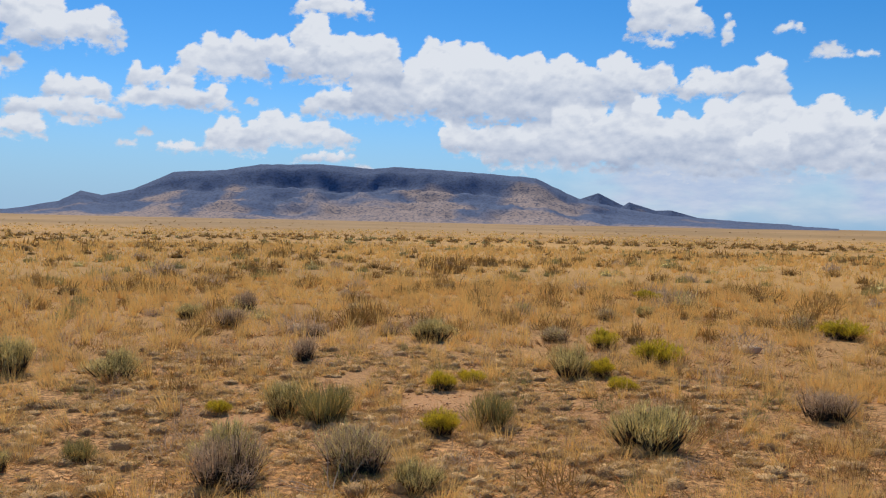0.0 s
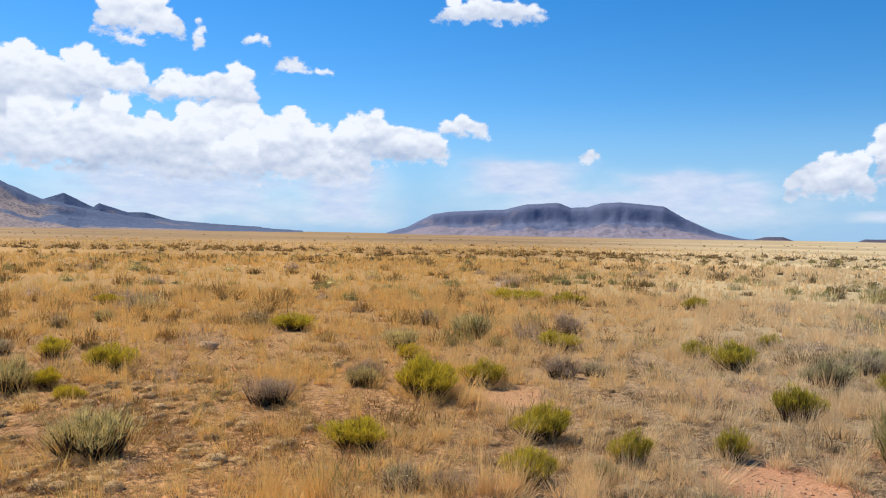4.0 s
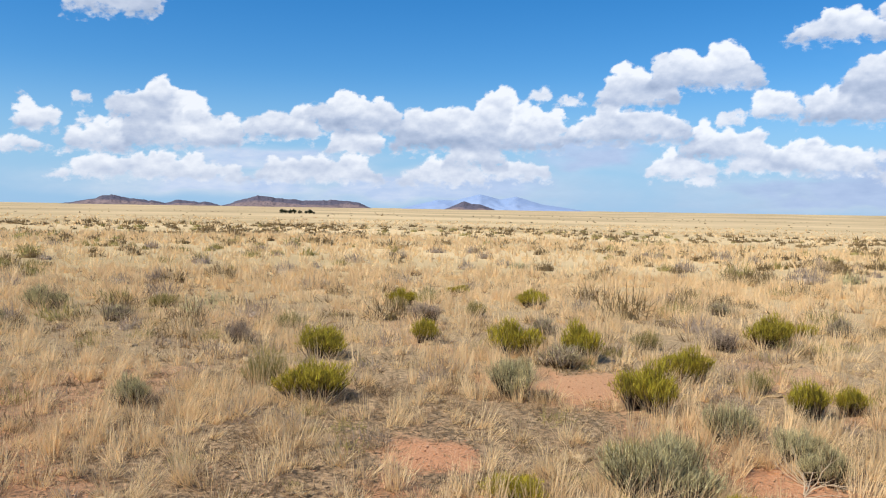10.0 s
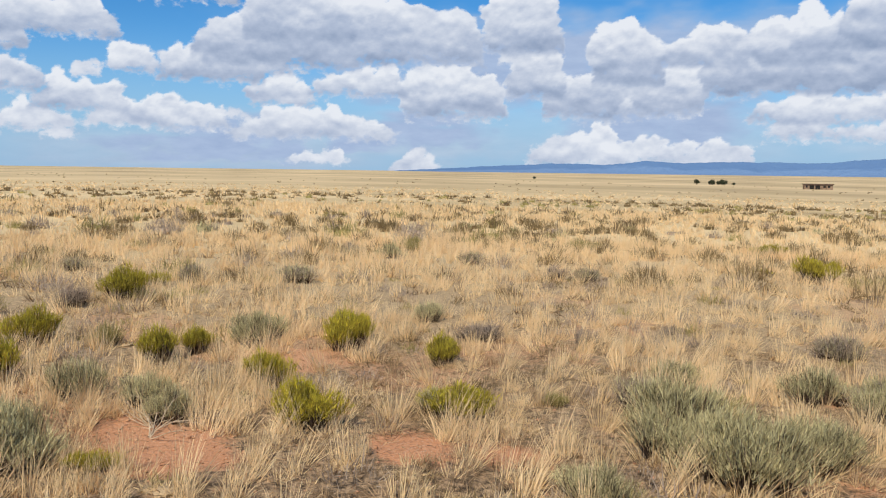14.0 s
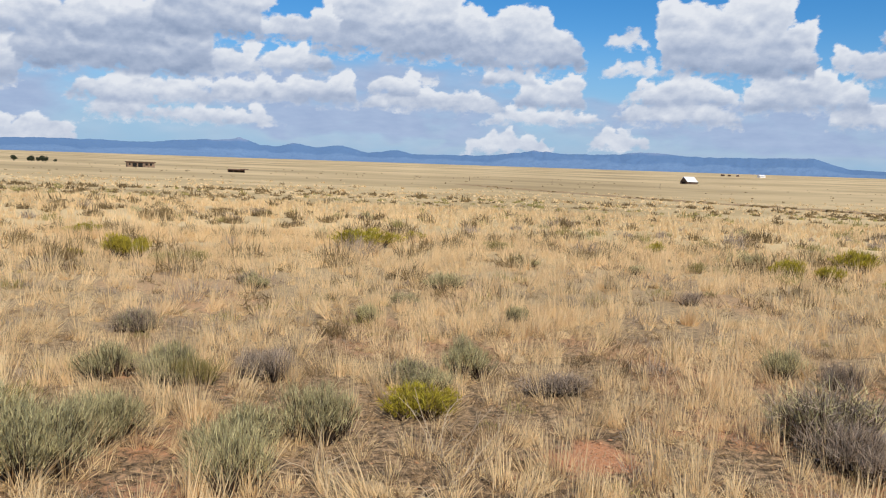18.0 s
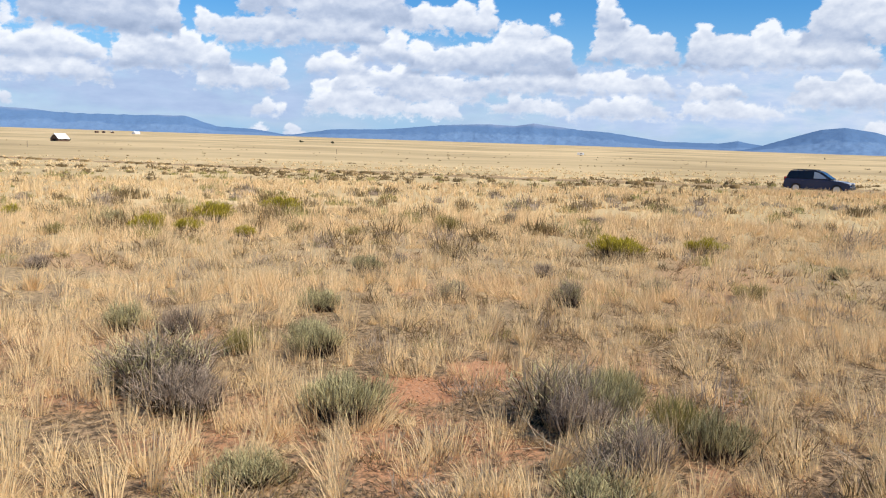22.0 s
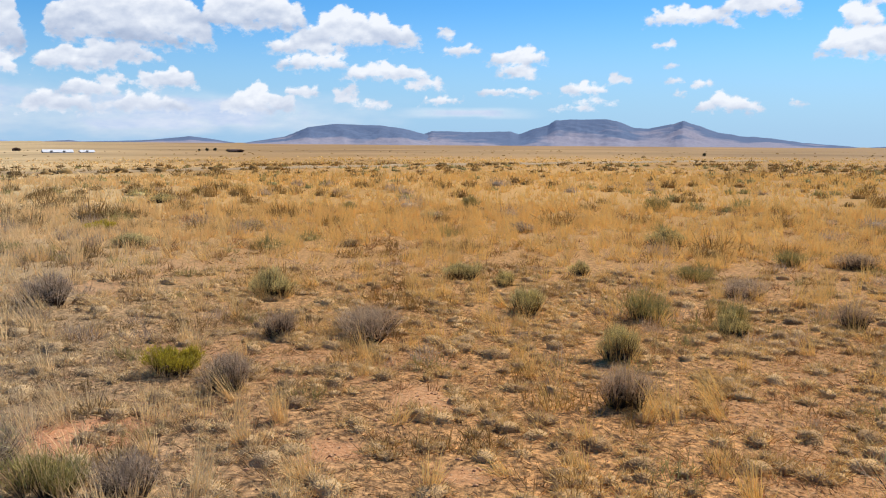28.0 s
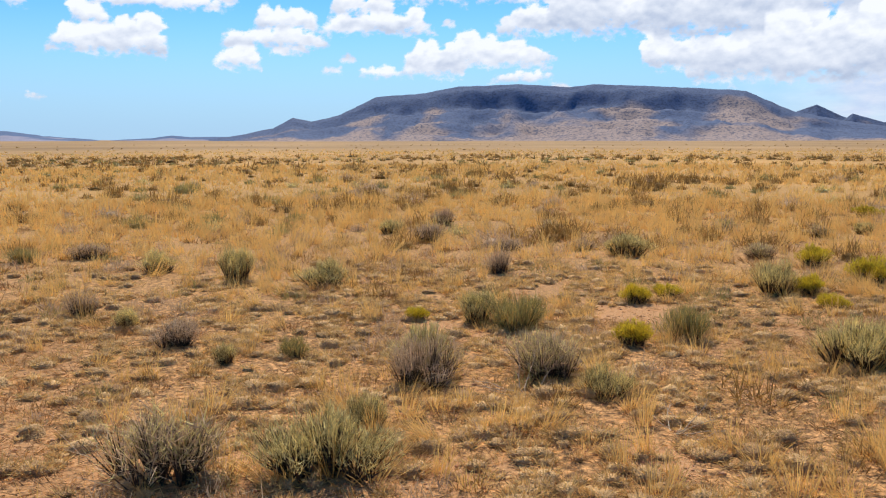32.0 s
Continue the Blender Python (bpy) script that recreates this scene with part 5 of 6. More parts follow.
def shoots(g, root, end, n, near, far, width, wild=0.05, blade=0.28):
    """Leafy ends: blades that run along the shoots from near to far of their length."""
    i = g.integers(0, len(root), n)
    a, b = g.uniform(near, far - 0.12, (n, 1)), 0
    step = g.uniform(0.4, 1.0, (n, 1)) * blade
    p0 = root[i] + (end[i] - root[i]) * a + g.normal(size=(n, 3)) * wild * 0.5
    p1 = root[i] + (end[i] - root[i]) * np.minimum(a + step, far + 0.1) + g.normal(size=(n, 3)) * wild
    p1[:, 2] += 0.05
    return ribbons(p0, p1, width * g.uniform(0.6, 1.3, n), g, 0.0, 1)


def make_kind(kind, seed):
    """Parts of one shrub, one wide and one high, as (name, mesh, material)."""
    g = np.random.default_rng(seed)
    root, end = lobed(g, 460, int(g.integers(8, 13)))
    out = []
    low = root - [0, 0, 0.04]
    if kind == "rabbitbrush":
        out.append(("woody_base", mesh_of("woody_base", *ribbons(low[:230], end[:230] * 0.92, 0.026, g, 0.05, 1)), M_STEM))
        out.append(("foliage", mesh_of("foliage", *shoots(g, root, end, 2500, 0.5, 0.98, 0.0095, 0.035, 0.22)), M_RABBIT))
        out.append(("dry_growth", mesh_of("dry_growth", *ribbons(low[250:400] * [1.7, 1.7, 1], end[250:400] * [1.35, 1.35, 0.7], 0.006, g, 0.06)), M_GRASS))
        out.append(("bloom", mesh_of("bloom", *shoots(g, root, end, 800, 0.84, 1.04, 0.012, 0.03, 0.11)), M_BLOOM))
    elif kind == "snakeweed":
        out.append(("woody_base", mesh_of("woody_base", *ribbons(low[:150], end[:150] * 0.95, 0.013, g, 0.05, 1)), M_STEM))
        out.append(("foliage", mesh_of("foliage", *shoots(g, root, end, 1700, 0.25, 0.98, 0.0085, 0.035)), M_SNAKE))
        out.append(("dry_growth", mesh_of("dry_growth", *ribbons(low[150:300], end[150:300] * 1.08, 0.007, g, 0.06)), M_GRASS))
    elif kind == "sagebrush":
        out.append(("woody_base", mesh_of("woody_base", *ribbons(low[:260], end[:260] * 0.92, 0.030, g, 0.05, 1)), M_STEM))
        out.append(("foliage", mesh_of("foliage", *shoots(g, root, end, 3800, 0.54, 1.05, 0.0058, 0.026, 0.15)), M_SAGE))
        out.append(("dry_growth", mesh_of("dry_growth", *ribbons(low[200:400] * [1.7, 1.7, 1], end[200:400] * [1.35, 1.35, 0.85], 0.006, g, 0.06)), M_GRASS))
    else:
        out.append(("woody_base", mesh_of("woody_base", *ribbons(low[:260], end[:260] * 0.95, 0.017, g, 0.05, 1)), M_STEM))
        i = g.integers(0, 420, 950)
        a = g.uniform(0.25, 0.85, (950, 1))
        p0 = root[i] + (end[i] - root[i]) * a
        p1 = p0 + (end[i] - root[i]) * 0.25 + g.normal(size=(950, 3)) * 0.09
        out.append(("branching", mesh_of("branching", *ribbons(p0, p1, 0.008, g, 0.03, 1)), M_TWIG))
        out.append(("withered_foliage", mesh_of("withered_foliage", *shoots(g, root, end, 700, 0.45, 1.0, 0.0075, 0.06, 0.2)), M_SAGE if seed % 2 else M_TWIG))
    return out


KINDS = {k: [make_kind(k, 31 + 7 * n + s) for s in range(5)] for n, k in enumerate(("rabbitbrush", "snakeweed", "sagebrush", "dead_shrub"))}
SAID = {"rabbitbrush": "yellow-green rabbitbrush in bloom on dry grassland", "snakeweed": "olive green broom-like shrub among dry grass",
        "sagebrush": "grey-green sagebrush with a dark woody base", "dead_shrub": "leafless grey-brown shrub of fine twigs"}


def shrub(kind, x, y, w, h):
    e = new(kind)
    spin = (x * 71.3 + y * 37.7) % 360
    e.matrix_world = pose(x, y, float(ground_z(x, y)) - 0.015, 0, 0, spin) @ Matrix.Diagonal((w * 1.38, w * 1.38, h * 1.15, 1))
    size = "large " if w > 0.62 else "small " if w < 0.32 else ""
    tagged(e, size + SAID[kind], "shrub", {"rabbitbrush": "rabbitbrush on the plain", "snakeweed": "broom shrubs on the plain", "sagebrush": "sagebrush on the plain", "dead_shrub": "bare shrubs on the plain"}[kind])
    for name, me, mat in KINDS[kind][int(spin) % 5]:
        leaf = part(name, me, mat, e)
        if name != "woody_base":
            leaf["kind"] = "stuff"
    TAKEN.append((x, y, w * 0.30))


def rabbitbrush(x, y, w, h):
    shrub("rabbitbrush", x, y, w, h)


def snakeweed(x, y, w, h):
    shrub("snakeweed", x, y, w, h)


def sagebrush(x, y, w, h):
    shrub("sagebrush", x, y, w, h)


def dead_shrub(x, y, w, h):
    shrub("dead_shrub", x, y, w, h)


rabbitbrush(2.18, 11.37, 0.46, 0.28); rabbitbrush(2.56, 10.08, 0.55, 0.33); rabbitbrush(1.75, 9.16, 0.31, 0.23); rabbitbrush(1.83, 8.38, 0.26, 0.19)
rabbitbrush(0.01, 8.30, 0.25, 0.25); rabbitbrush(0.31, 8.65, 0.24, 0.21); rabbitbrush(0.01, 6.55, 0.27, 0.22); rabbitbrush(-1.83, 7.07, 0.20, 0.15)
rabbitbrush(4.59, 18.93, 0.52, 0.30); rabbitbrush(6.14, 13.00, 0.71, 0.32); rabbitbrush(3.33, 5.52, 0.50, 0.25); rabbitbrush(4.96, 7.14, 0.55, 0.39)
rabbitbrush(6.01, 8.96, 0.36, 0.26); snakeweed(0.44, 6.80, 0.46, 0.36); snakeweed(-0.96, 6.95, 0.45, 0.35); sagebrush(-1.31, 7.09, 0.36, 0.33)
sagebrush(-1.38, 5.53, 0.48, 0.33); sagebrush(1.45, 9.18, 0.53, 0.38); sagebrush(1.58, 6.20, 0.60, 0.40); sagebrush(-0.13, 11.74, 0.66, 0.34)
sagebrush(-4.10, 13.78, 0.38, 0.30); sagebrush(1.50, 15.52, 0.36, 0.28); sagebrush(3.72, 15.48, 0.37, 0.24); sagebrush(-0.14, 5.19, 0.30, 0.21)
sagebrush(6.58, 10.19, 0.64, 0.32); dead_shrub(-0.59, 5.72, 0.45, 0.35); dead_shrub(3.35, 7.33, 0.47, 0.35); dead_shrub(1.63, 12.07, 0.48, 0.24)
dead_shrub(-0.78, 12.34, 0.33, 0.21); dead_shrub(-3.18, 12.79, 0.53, 0.39); dead_shrub(-3.59, 15.52, 0.48, 0.40); dead_shrub(-1.98, 18.01, 0.42, 0.25)
dead_shrub(-1.51, 14.89, 0.35, 0.27); dead_shrub(-1.58, 9.87, 0.33, 0.35); dead_shrub(5.75, 13.58, 0.49, 0.33); dead_shrub(8.58, 12.52, 0.40, 0.34)
dead_shrub(4.87, 8.14, 0.44, 0.28); dead_shrub(2.91, 14.87, 0.40, 0.27); rabbitbrush(4.84, 6.90, 0.59, 0.42); rabbitbrush(5.71, 7.10, 0.44, 0.33)
rabbitbrush(8.66, 9.23, 0.67, 0.26); rabbitbrush(9.59, 7.45, 0.46, 0.27); rabbitbrush(9.28, 6.58, 0.61, 0.38); rabbitbrush(16.27, 12.89, 0.52, 0.37)
rabbitbrush(13.97, 16.64, 1.11, 0.39); rabbitbrush(14.31, 15.10, 0.79, 0.37); rabbitbrush(4.77, 5.04, 0.43, 0.30); rabbitbrush(4.78, 4.10, 0.26, 0.28)
rabbitbrush(3.87, 4.14, 0.35, 0.26); rabbitbrush(5.53, 3.81, 0.23, 0.26); rabbitbrush(7.18, 4.34, 0.39, 0.36); rabbitbrush(9.22, 4.50, 0.37, 0.32)
rabbitbrush(11.72, 7.78, 0.33, 0.25); snakeweed(6.45, 3.01, 0.51, 0.49); snakeweed(4.29, 3.85, 0.20, 0.19); sagebrush(8.25, 10.76, 0.73, 0.43)
sagebrush(9.19, 5.29, 0.50, 0.38); sagebrush(11.18, 5.73, 0.51, 0.29); sagebrush(15.43, 5.73, 0.63, 0.43); sagebrush(9.78, 3.47, 0.68, 0.57)
sagebrush(9.24, 3.88, 0.54, 0.32); sagebrush(4.63, 7.78, 0.38, 0.24); dead_shrub(6.86, 7.12, 0.41, 0.29); dead_shrub(7.27, 6.98, 0.35, 0.22)
dead_shrub(10.03, 10.46, 0.50, 0.42); dead_shrub(10.35, 5.52, 0.55, 0.31); dead_shrub(3.06, 4.46, 0.37, 0.19); dead_shrub(3.30, 4.26, 0.27, 0.17)
dead_shrub(4.46, 3.07, 0.30, 0.14); dead_shrub(5.46, 2.33, 0.34, 0.26); rabbitbrush(9.71, -0.95, 0.51, 0.40); rabbitbrush(7.72, -0.76, 0.56, 0.37)
rabbitbrush(14.83, -2.59, 0.48, 0.32); rabbitbrush(10.55, -2.26, 0.31, 0.33); snakeweed(8.78, 2.38, 0.61, 0.31); snakeweed(14.71, 1.29, 0.59, 0.28)
snakeweed(12.03, -0.69, 0.48, 0.24); snakeweed(8.40, -0.38, 0.38, 0.35); sagebrush(6.70, 1.82, 0.41, 0.27); sagebrush(7.64, 0.69, 0.32, 0.29)
sagebrush(14.72, 3.08, 0.60, 0.39); sagebrush(12.53, 3.18, 0.35, 0.30); sagebrush(5.65, 1.39, 0.39, 0.31); sagebrush(10.16, 3.53, 0.43, 0.38)
dead_shrub(5.42, 1.80, 0.51, 0.28); dead_shrub(10.79, -0.06, 0.36, 0.33); dead_shrub(13.01, 1.74, 0.52, 0.28); dead_shrub(12.37, -2.57, 0.42, 0.39)
dead_shrub(9.51, 3.84, 0.52, 0.26); rabbitbrush(9.51, -3.02, 0.57, 0.44); rabbitbrush(9.25, -3.71, 0.48, 0.47); rabbitbrush(6.87, -3.46, 0.52, 0.45)
rabbitbrush(7.89, -4.30, 0.40, 0.38); rabbitbrush(14.65, -4.87, 0.61, 0.31); rabbitbrush(16.75, -4.00, 0.40, 0.23); rabbitbrush(9.75, -6.36, 0.52, 0.43)
rabbitbrush(10.46, -7.27, 0.34, 0.24); rabbitbrush(6.54, -4.66, 0.35, 0.32); rabbitbrush(6.52, -5.03, 0.26, 0.26); rabbitbrush(4.57, -2.93, 0.25, 0.12)
rabbitbrush(5.05, -1.78, 0.34, 0.15); rabbitbrush(5.23, -4.70, 0.31, 0.28); rabbitbrush(4.30, -4.16, 0.48, 0.33); rabbitbrush(5.71, -5.99, 0.42, 0.38)
snakeweed(9.74, -4.72, 0.35, 0.27); snakeweed(7.33, -4.70, 0.28, 0.26); snakeweed(5.28, -2.54, 0.33, 0.27); snakeweed(14.12, -2.42, 0.38, 0.25)
snakeweed(13.09, -3.51, 0.36, 0.29); snakeweed(12.61, -15.26, 0.51, 0.35); sagebrush(7.54, -2.49, 0.50, 0.39); sagebrush(5.95, -3.63, 0.35, 0.34)
sagebrush(5.43, -3.83, 0.31, 0.26); sagebrush(4.98, -3.70, 0.27, 0.27); sagebrush(4.87, -2.58, 0.57, 0.39); sagebrush(6.35, -5.51, 0.32, 0.34)
sagebrush(9.56, -9.00, 0.41, 0.28); sagebrush(11.35, -13.09, 0.55, 0.32); dead_shrub(8.90, -3.40, 0.54, 0.28); dead_shrub(11.10, -3.92, 0.38, 0.29)
dead_shrub(9.65, -5.64, 0.43, 0.31); dead_shrub(13.12, -7.60, 0.54, 0.28); dead_shrub(10.67, -8.00, 0.27, 0.28); dead_shrub(12.73, -13.40, 0.38, 0.27)
rabbitbrush(5.95, -6.28, 0.43, 0.31); rabbitbrush(4.71, -6.11, 0.31, 0.27); rabbitbrush(3.72, -5.00, 0.49, 0.24); rabbitbrush(3.91, -14.85, 0.60, 0.51)
rabbitbrush(6.44, -20.92, 0.73, 0.29); rabbitbrush(4.90, -15.28, 0.37, 0.17); snakeweed(1.29, -6.60, 0.33, 0.26); snakeweed(3.32, -5.59, 0.20, 0.12)
snakeweed(11.92, -14.43, 0.38, 0.28); snakeweed(9.78, -18.05, 0.81, 0.33); snakeweed(2.93, -14.32, 1.00, 0.23); sagebrush(3.88, -4.90, 0.20, 0.21)
sagebrush(1.93, -6.85, 0.48, 0.28); sagebrush(2.97, -6.75, 0.36, 0.21); sagebrush(1.56, -6.89, 0.35, 0.28); sagebrush(2.30, -5.07, 0.49, 0.32)
sagebrush(1.91, -4.92, 0.57, 0.39); sagebrush(1.66, -5.45, 0.48, 0.30); sagebrush(2.33, -4.21, 0.38, 0.22); sagebrush(0.81, -5.24, 0.52, 0.28)
sagebrush(6.00, -7.56, 0.31, 0.26); sagebrush(6.62, -5.82, 0.48, 0.29); dead_shrub(2.83, -5.91, 0.40, 0.31); dead_shrub(4.14, -7.54, 0.22, 0.23)
dead_shrub(2.22, -8.51, 0.44, 0.24); dead_shrub(5.06, -7.16, 0.49, 0.21); dead_shrub(0.83, -6.73, 0.38, 0.27); dead_shrub(9.37, -8.79, 0.58, 0.30)
dead_shrub(9.42, -13.08, 0.53, 0.30); dead_shrub(6.97, -11.93, 0.36, 0.27); dead_shrub(6.38, -11.84, 0.44, 0.28); dead_shrub(10.50, -7.89, 0.38, 0.31)
dead_shrub(1.55, -11.59, 0.37, 0.22); dead_shrub(12.22, -12.98, 0.36, 0.24); dead_shrub(3.62, -8.25, 0.23, 0.19); rabbitbrush(-0.21, -5.90, 0.48, 0.22)
rabbitbrush(0.02, -18.81, 1.33, 0.45); rabbitbrush(-1.32, -22.69, 0.53, 0.22); rabbitbrush(-6.74, -19.63, 0.56, 0.31); snakeweed(-2.94, -18.88, 0.64, 0.28)
sagebrush(1.46, -6.60, 0.37, 0.33); sagebrush(0.75, -4.69, 0.45, 0.38); sagebrush(0.39, -5.45, 0.41, 0.39); sagebrush(-0.31, -6.54, 0.45, 0.17)
sagebrush(-0.64, -6.87, 0.39, 0.34); sagebrush(-0.22, -6.72, 0.38, 0.19); sagebrush(0.09, -9.02, 0.29, 0.23); sagebrush(-0.35, -10.01, 0.33, 0.19)
sagebrush(-0.98, -11.37, 0.59, 0.24); sagebrush(-1.46, -9.10, 0.24, 0.23); sagebrush(-2.64, -14.90, 0.50, 0.22); sagebrush(1.42, -11.16, 0.30, 0.21)
dead_shrub(-1.25, -6.39, 0.49, 0.20); dead_shrub(-2.20, -9.91, 0.30, 0.19); rabbitbrush(-7.06, -14.20, 0.51, 0.41); rabbitbrush(-7.70, -14.01, 0.46, 0.28)
rabbitbrush(-9.52, -16.14, 0.75, 0.48); rabbitbrush(-8.03, -12.73, 0.35, 0.22); rabbitbrush(-13.03, -18.66, 0.91, 0.46); rabbitbrush(-10.79, -7.22, 0.65, 0.42)
rabbitbrush(-12.80, -6.85, 0.58, 0.28); snakeweed(-11.91, -11.73, 0.50, 0.43); snakeweed(-3.49, -5.73, 0.34, 0.21); snakeweed(-9.99, -12.19, 0.37, 0.21)
snakeweed(-5.71, -14.76, 0.37, 0.23); snakeweed(-4.28, -2.74, 0.27, 0.25); sagebrush(-2.56, -5.44, 0.42, 0.24); sagebrush(-3.22, -6.92, 0.39, 0.26)
sagebrush(-4.03, -5.60, 0.40, 0.25); sagebrush(-4.93, -6.65, 0.38, 0.23); sagebrush(-3.12, -4.11, 0.45, 0.34); sagebrush(-4.55, -3.27, 0.33, 0.31)
sagebrush(-2.26, -3.73, 0.39, 0.18); sagebrush(-6.70, -8.09, 0.35, 0.27); sagebrush(-7.67, -16.68, 0.61, 0.30); sagebrush(-4.39, -14.02, 0.47, 0.18)
dead_shrub(-2.54, -4.89, 0.45, 0.33); dead_shrub(-3.46, -6.53, 0.33, 0.25); dead_shrub(-4.08, -3.33, 0.57, 0.46); dead_shrub(-3.85, -2.71, 0.46, 0.30)
dead_shrub(-7.02, -5.39, 0.37, 0.31); dead_shrub(-6.35, -6.34, 0.35, 0.25); dead_shrub(-7.55, -8.41, 0.23, 0.17); dead_shrub(-14.68, -12.45, 0.33, 0.39)
dead_shrub(-3.84, -10.40, 0.32, 0.21); dead_shrub(-8.29, -6.66, 0.31, 0.20); dead_shrub(-8.32, -5.17, 0.33, 0.21); dead_shrub(-17.32, -11.93, 0.49, 0.26)
rabbitbrush(-5.29, -0.22, 0.32, 0.17); rabbitbrush(-13.72, -0.19, 0.55, 0.26); rabbitbrush(-12.18, -2.24, 0.48, 0.32); snakeweed(-14.06, 0.33, 0.39, 0.19)
snakeweed(-8.86, -4.38, 0.39, 0.21); snakeweed(-13.09, -7.03, 0.40, 0.22); snakeweed(-23.77, -6.46, 0.67, 0.24); sagebrush(-7.16, -1.71, 0.36, 0.36)
sagebrush(-7.95, -0.58, 0.37, 0.39); sagebrush(-4.14, -1.19, 0.55, 0.43); sagebrush(-11.26, -4.27, 0.28, 0.21); sagebrush(-12.40, -2.89, 0.35, 0.17)
dead_shrub(-9.04, 0.45, 0.54, 0.38); dead_shrub(-4.66, -0.22, 0.43, 0.23); dead_shrub(-9.68, -3.03, 0.47, 0.20); dead_shrub(-9.99, -2.57, 0.48, 0.22)
dead_shrub(-7.14, -3.49, 0.26, 0.20); dead_shrub(-18.55, -5.78, 0.40, 0.29); dead_shrub(-21.12, -2.99, 0.36, 0.32); dead_shrub(-8.62, -3.58, 0.19, 0.14)
rabbitbrush(-6.10, 1.02, 0.33, 0.25); rabbitbrush(-14.36, -0.40, 0.47, 0.22); rabbitbrush(-17.53, 1.99, 0.49, 0.22); snakeweed(-4.28, 0.11, 0.38, 0.24)
snakeweed(-5.93, 5.16, 0.43, 0.34); snakeweed(-5.37, 5.64, 0.27, 0.28); snakeweed(-7.54, 7.36, 0.50, 0.20); snakeweed(-16.56, 15.19, 0.62, 0.44)
snakeweed(-19.79, 11.57, 0.48, 0.41); snakeweed(-20.61, 8.41, 0.38, 0.28); sagebrush(-8.71, 2.55, 0.45, 0.32); sagebrush(-4.92, 3.96, 0.30, 0.31)
sagebrush(-8.70, 4.84, 0.41, 0.26); sagebrush(-8.16, 5.07, 0.27, 0.21); sagebrush(-6.67, 4.35, 0.38, 0.29); sagebrush(-8.38, 6.32, 0.25, 0.20)
sagebrush(-13.98, 1.99, 0.66, 0.25); sagebrush(-10.33, 9.61, 0.61, 0.31); sagebrush(-26.56, 4.92, 0.75, 0.34); dead_shrub(-6.61, 2.70, 0.52, 0.30)
dead_shrub(-5.75, 1.30, 0.24, 0.23); dead_shrub(-4.13, 0.41, 0.28, 0.24); dead_shrub(-4.03, 3.26, 0.32, 0.34); dead_shrub(-16.66, 8.78, 0.52, 0.26)
dead_shrub(-6.48, 7.09, 0.46, 0.25); dead_shrub(-12.43, 4.99, 0.23, 0.17); dead_shrub(-15.85, 4.42, 0.56, 0.25); dead_shrub(-13.25, 8.74, 0.44, 0.24)
dead_shrub(-6.80, 2.01, 0.29, 0.29); snakeweed(-2.41, 5.63, 0.26, 0.18); snakeweed(-7.76, 9.38, 0.50, 0.24); sagebrush(-5.62, 9.05, 0.44, 0.31)
sagebrush(-4.35, 8.59, 0.46, 0.45); sagebrush(-3.31, 8.65, 0.57, 0.31); sagebrush(-5.14, 5.37, 0.26, 0.24); sagebrush(-4.12, 6.15, 0.21, 0.22)
sagebrush(-2.81, 5.35, 0.17, 0.18); sagebrush(-1.36, 3.62, 0.61, 0.33); sagebrush(-1.39, 4.28, 0.20, 0.24); dead_shrub(-4.79, 6.48, 0.28, 0.30)
dead_shrub(-3.44, 5.77, 0.42, 0.25); dead_shrub(-7.12, 9.87, 0.50, 0.27); dead_shrub(-2.13, 3.40, 0.57, 0.37); dead_shrub(-6.35, 6.86, 0.39, 0.21)
dead_shrub(-1.84, 11.98, 0.50, 0.24)


dead_shrub(-3.88, -3.07, 0.39, 0.38); sagebrush(-4.20, -3.14, 0.36, 0.37); snakeweed(-4.54, -3.21, 0.32, 0.28); dead_shrub(-3.63, -2.57, 0.45, 0.31)
snakeweed(-4.28, -2.72, 0.38, 0.32); sagebrush(-4.24, -2.45, 0.34, 0.27); sagebrush(-3.13, -2.46, 0.57, 0.19); sagebrush(-4.14, -1.23, 0.50, 0.37)
rabbitbrush(-5.15, -0.22, 0.31, 0.15); dead_shrub(-4.83, -0.20, 0.51, 0.26); dead_shrub(-5.52, 1.23, 0.35, 0.28); dead_shrub(-6.35, 2.58, 0.42, 0.30)
dead_shrub(-1.30, 5.18, 0.46, 0.37); dead_shrub(-0.50, 5.50, 0.42, 0.34); snakeweed(-0.93, 6.92, 0.48, 0.33); sagebrush(2.43, -5.44, 0.60, 0.40)
sagebrush(1.82, -4.97, 0.59, 0.45); snakeweed(2.41, -5.94, 0.55, 0.23); sagebrush(1.62, -5.52, 0.44, 0.32); dead_shrub(2.17, -8.53, 0.41, 0.25)
sagebrush(5.05, -2.75, 0.41, 0.39); dead_shrub(1.51, -6.77, 0.43, 0.26); dead_shrub(0.84, -6.88, 0.40, 0.26); dead_shrub(-0.19, -6.70, 0.42, 0.23)
dead_shrub(-2.65, -5.29, 0.70, 0.42); dead_shrub(2.24, -8.53, 0.42, 0.22); dead_shrub(-2.54, -4.74, 0.36, 0.27); sagebrush(-2.58, -5.35, 0.43, 0.26)
sagebrush(-3.86, -5.33, 0.38, 0.29); sagebrush(-3.21, -4.21, 0.42, 0.27)

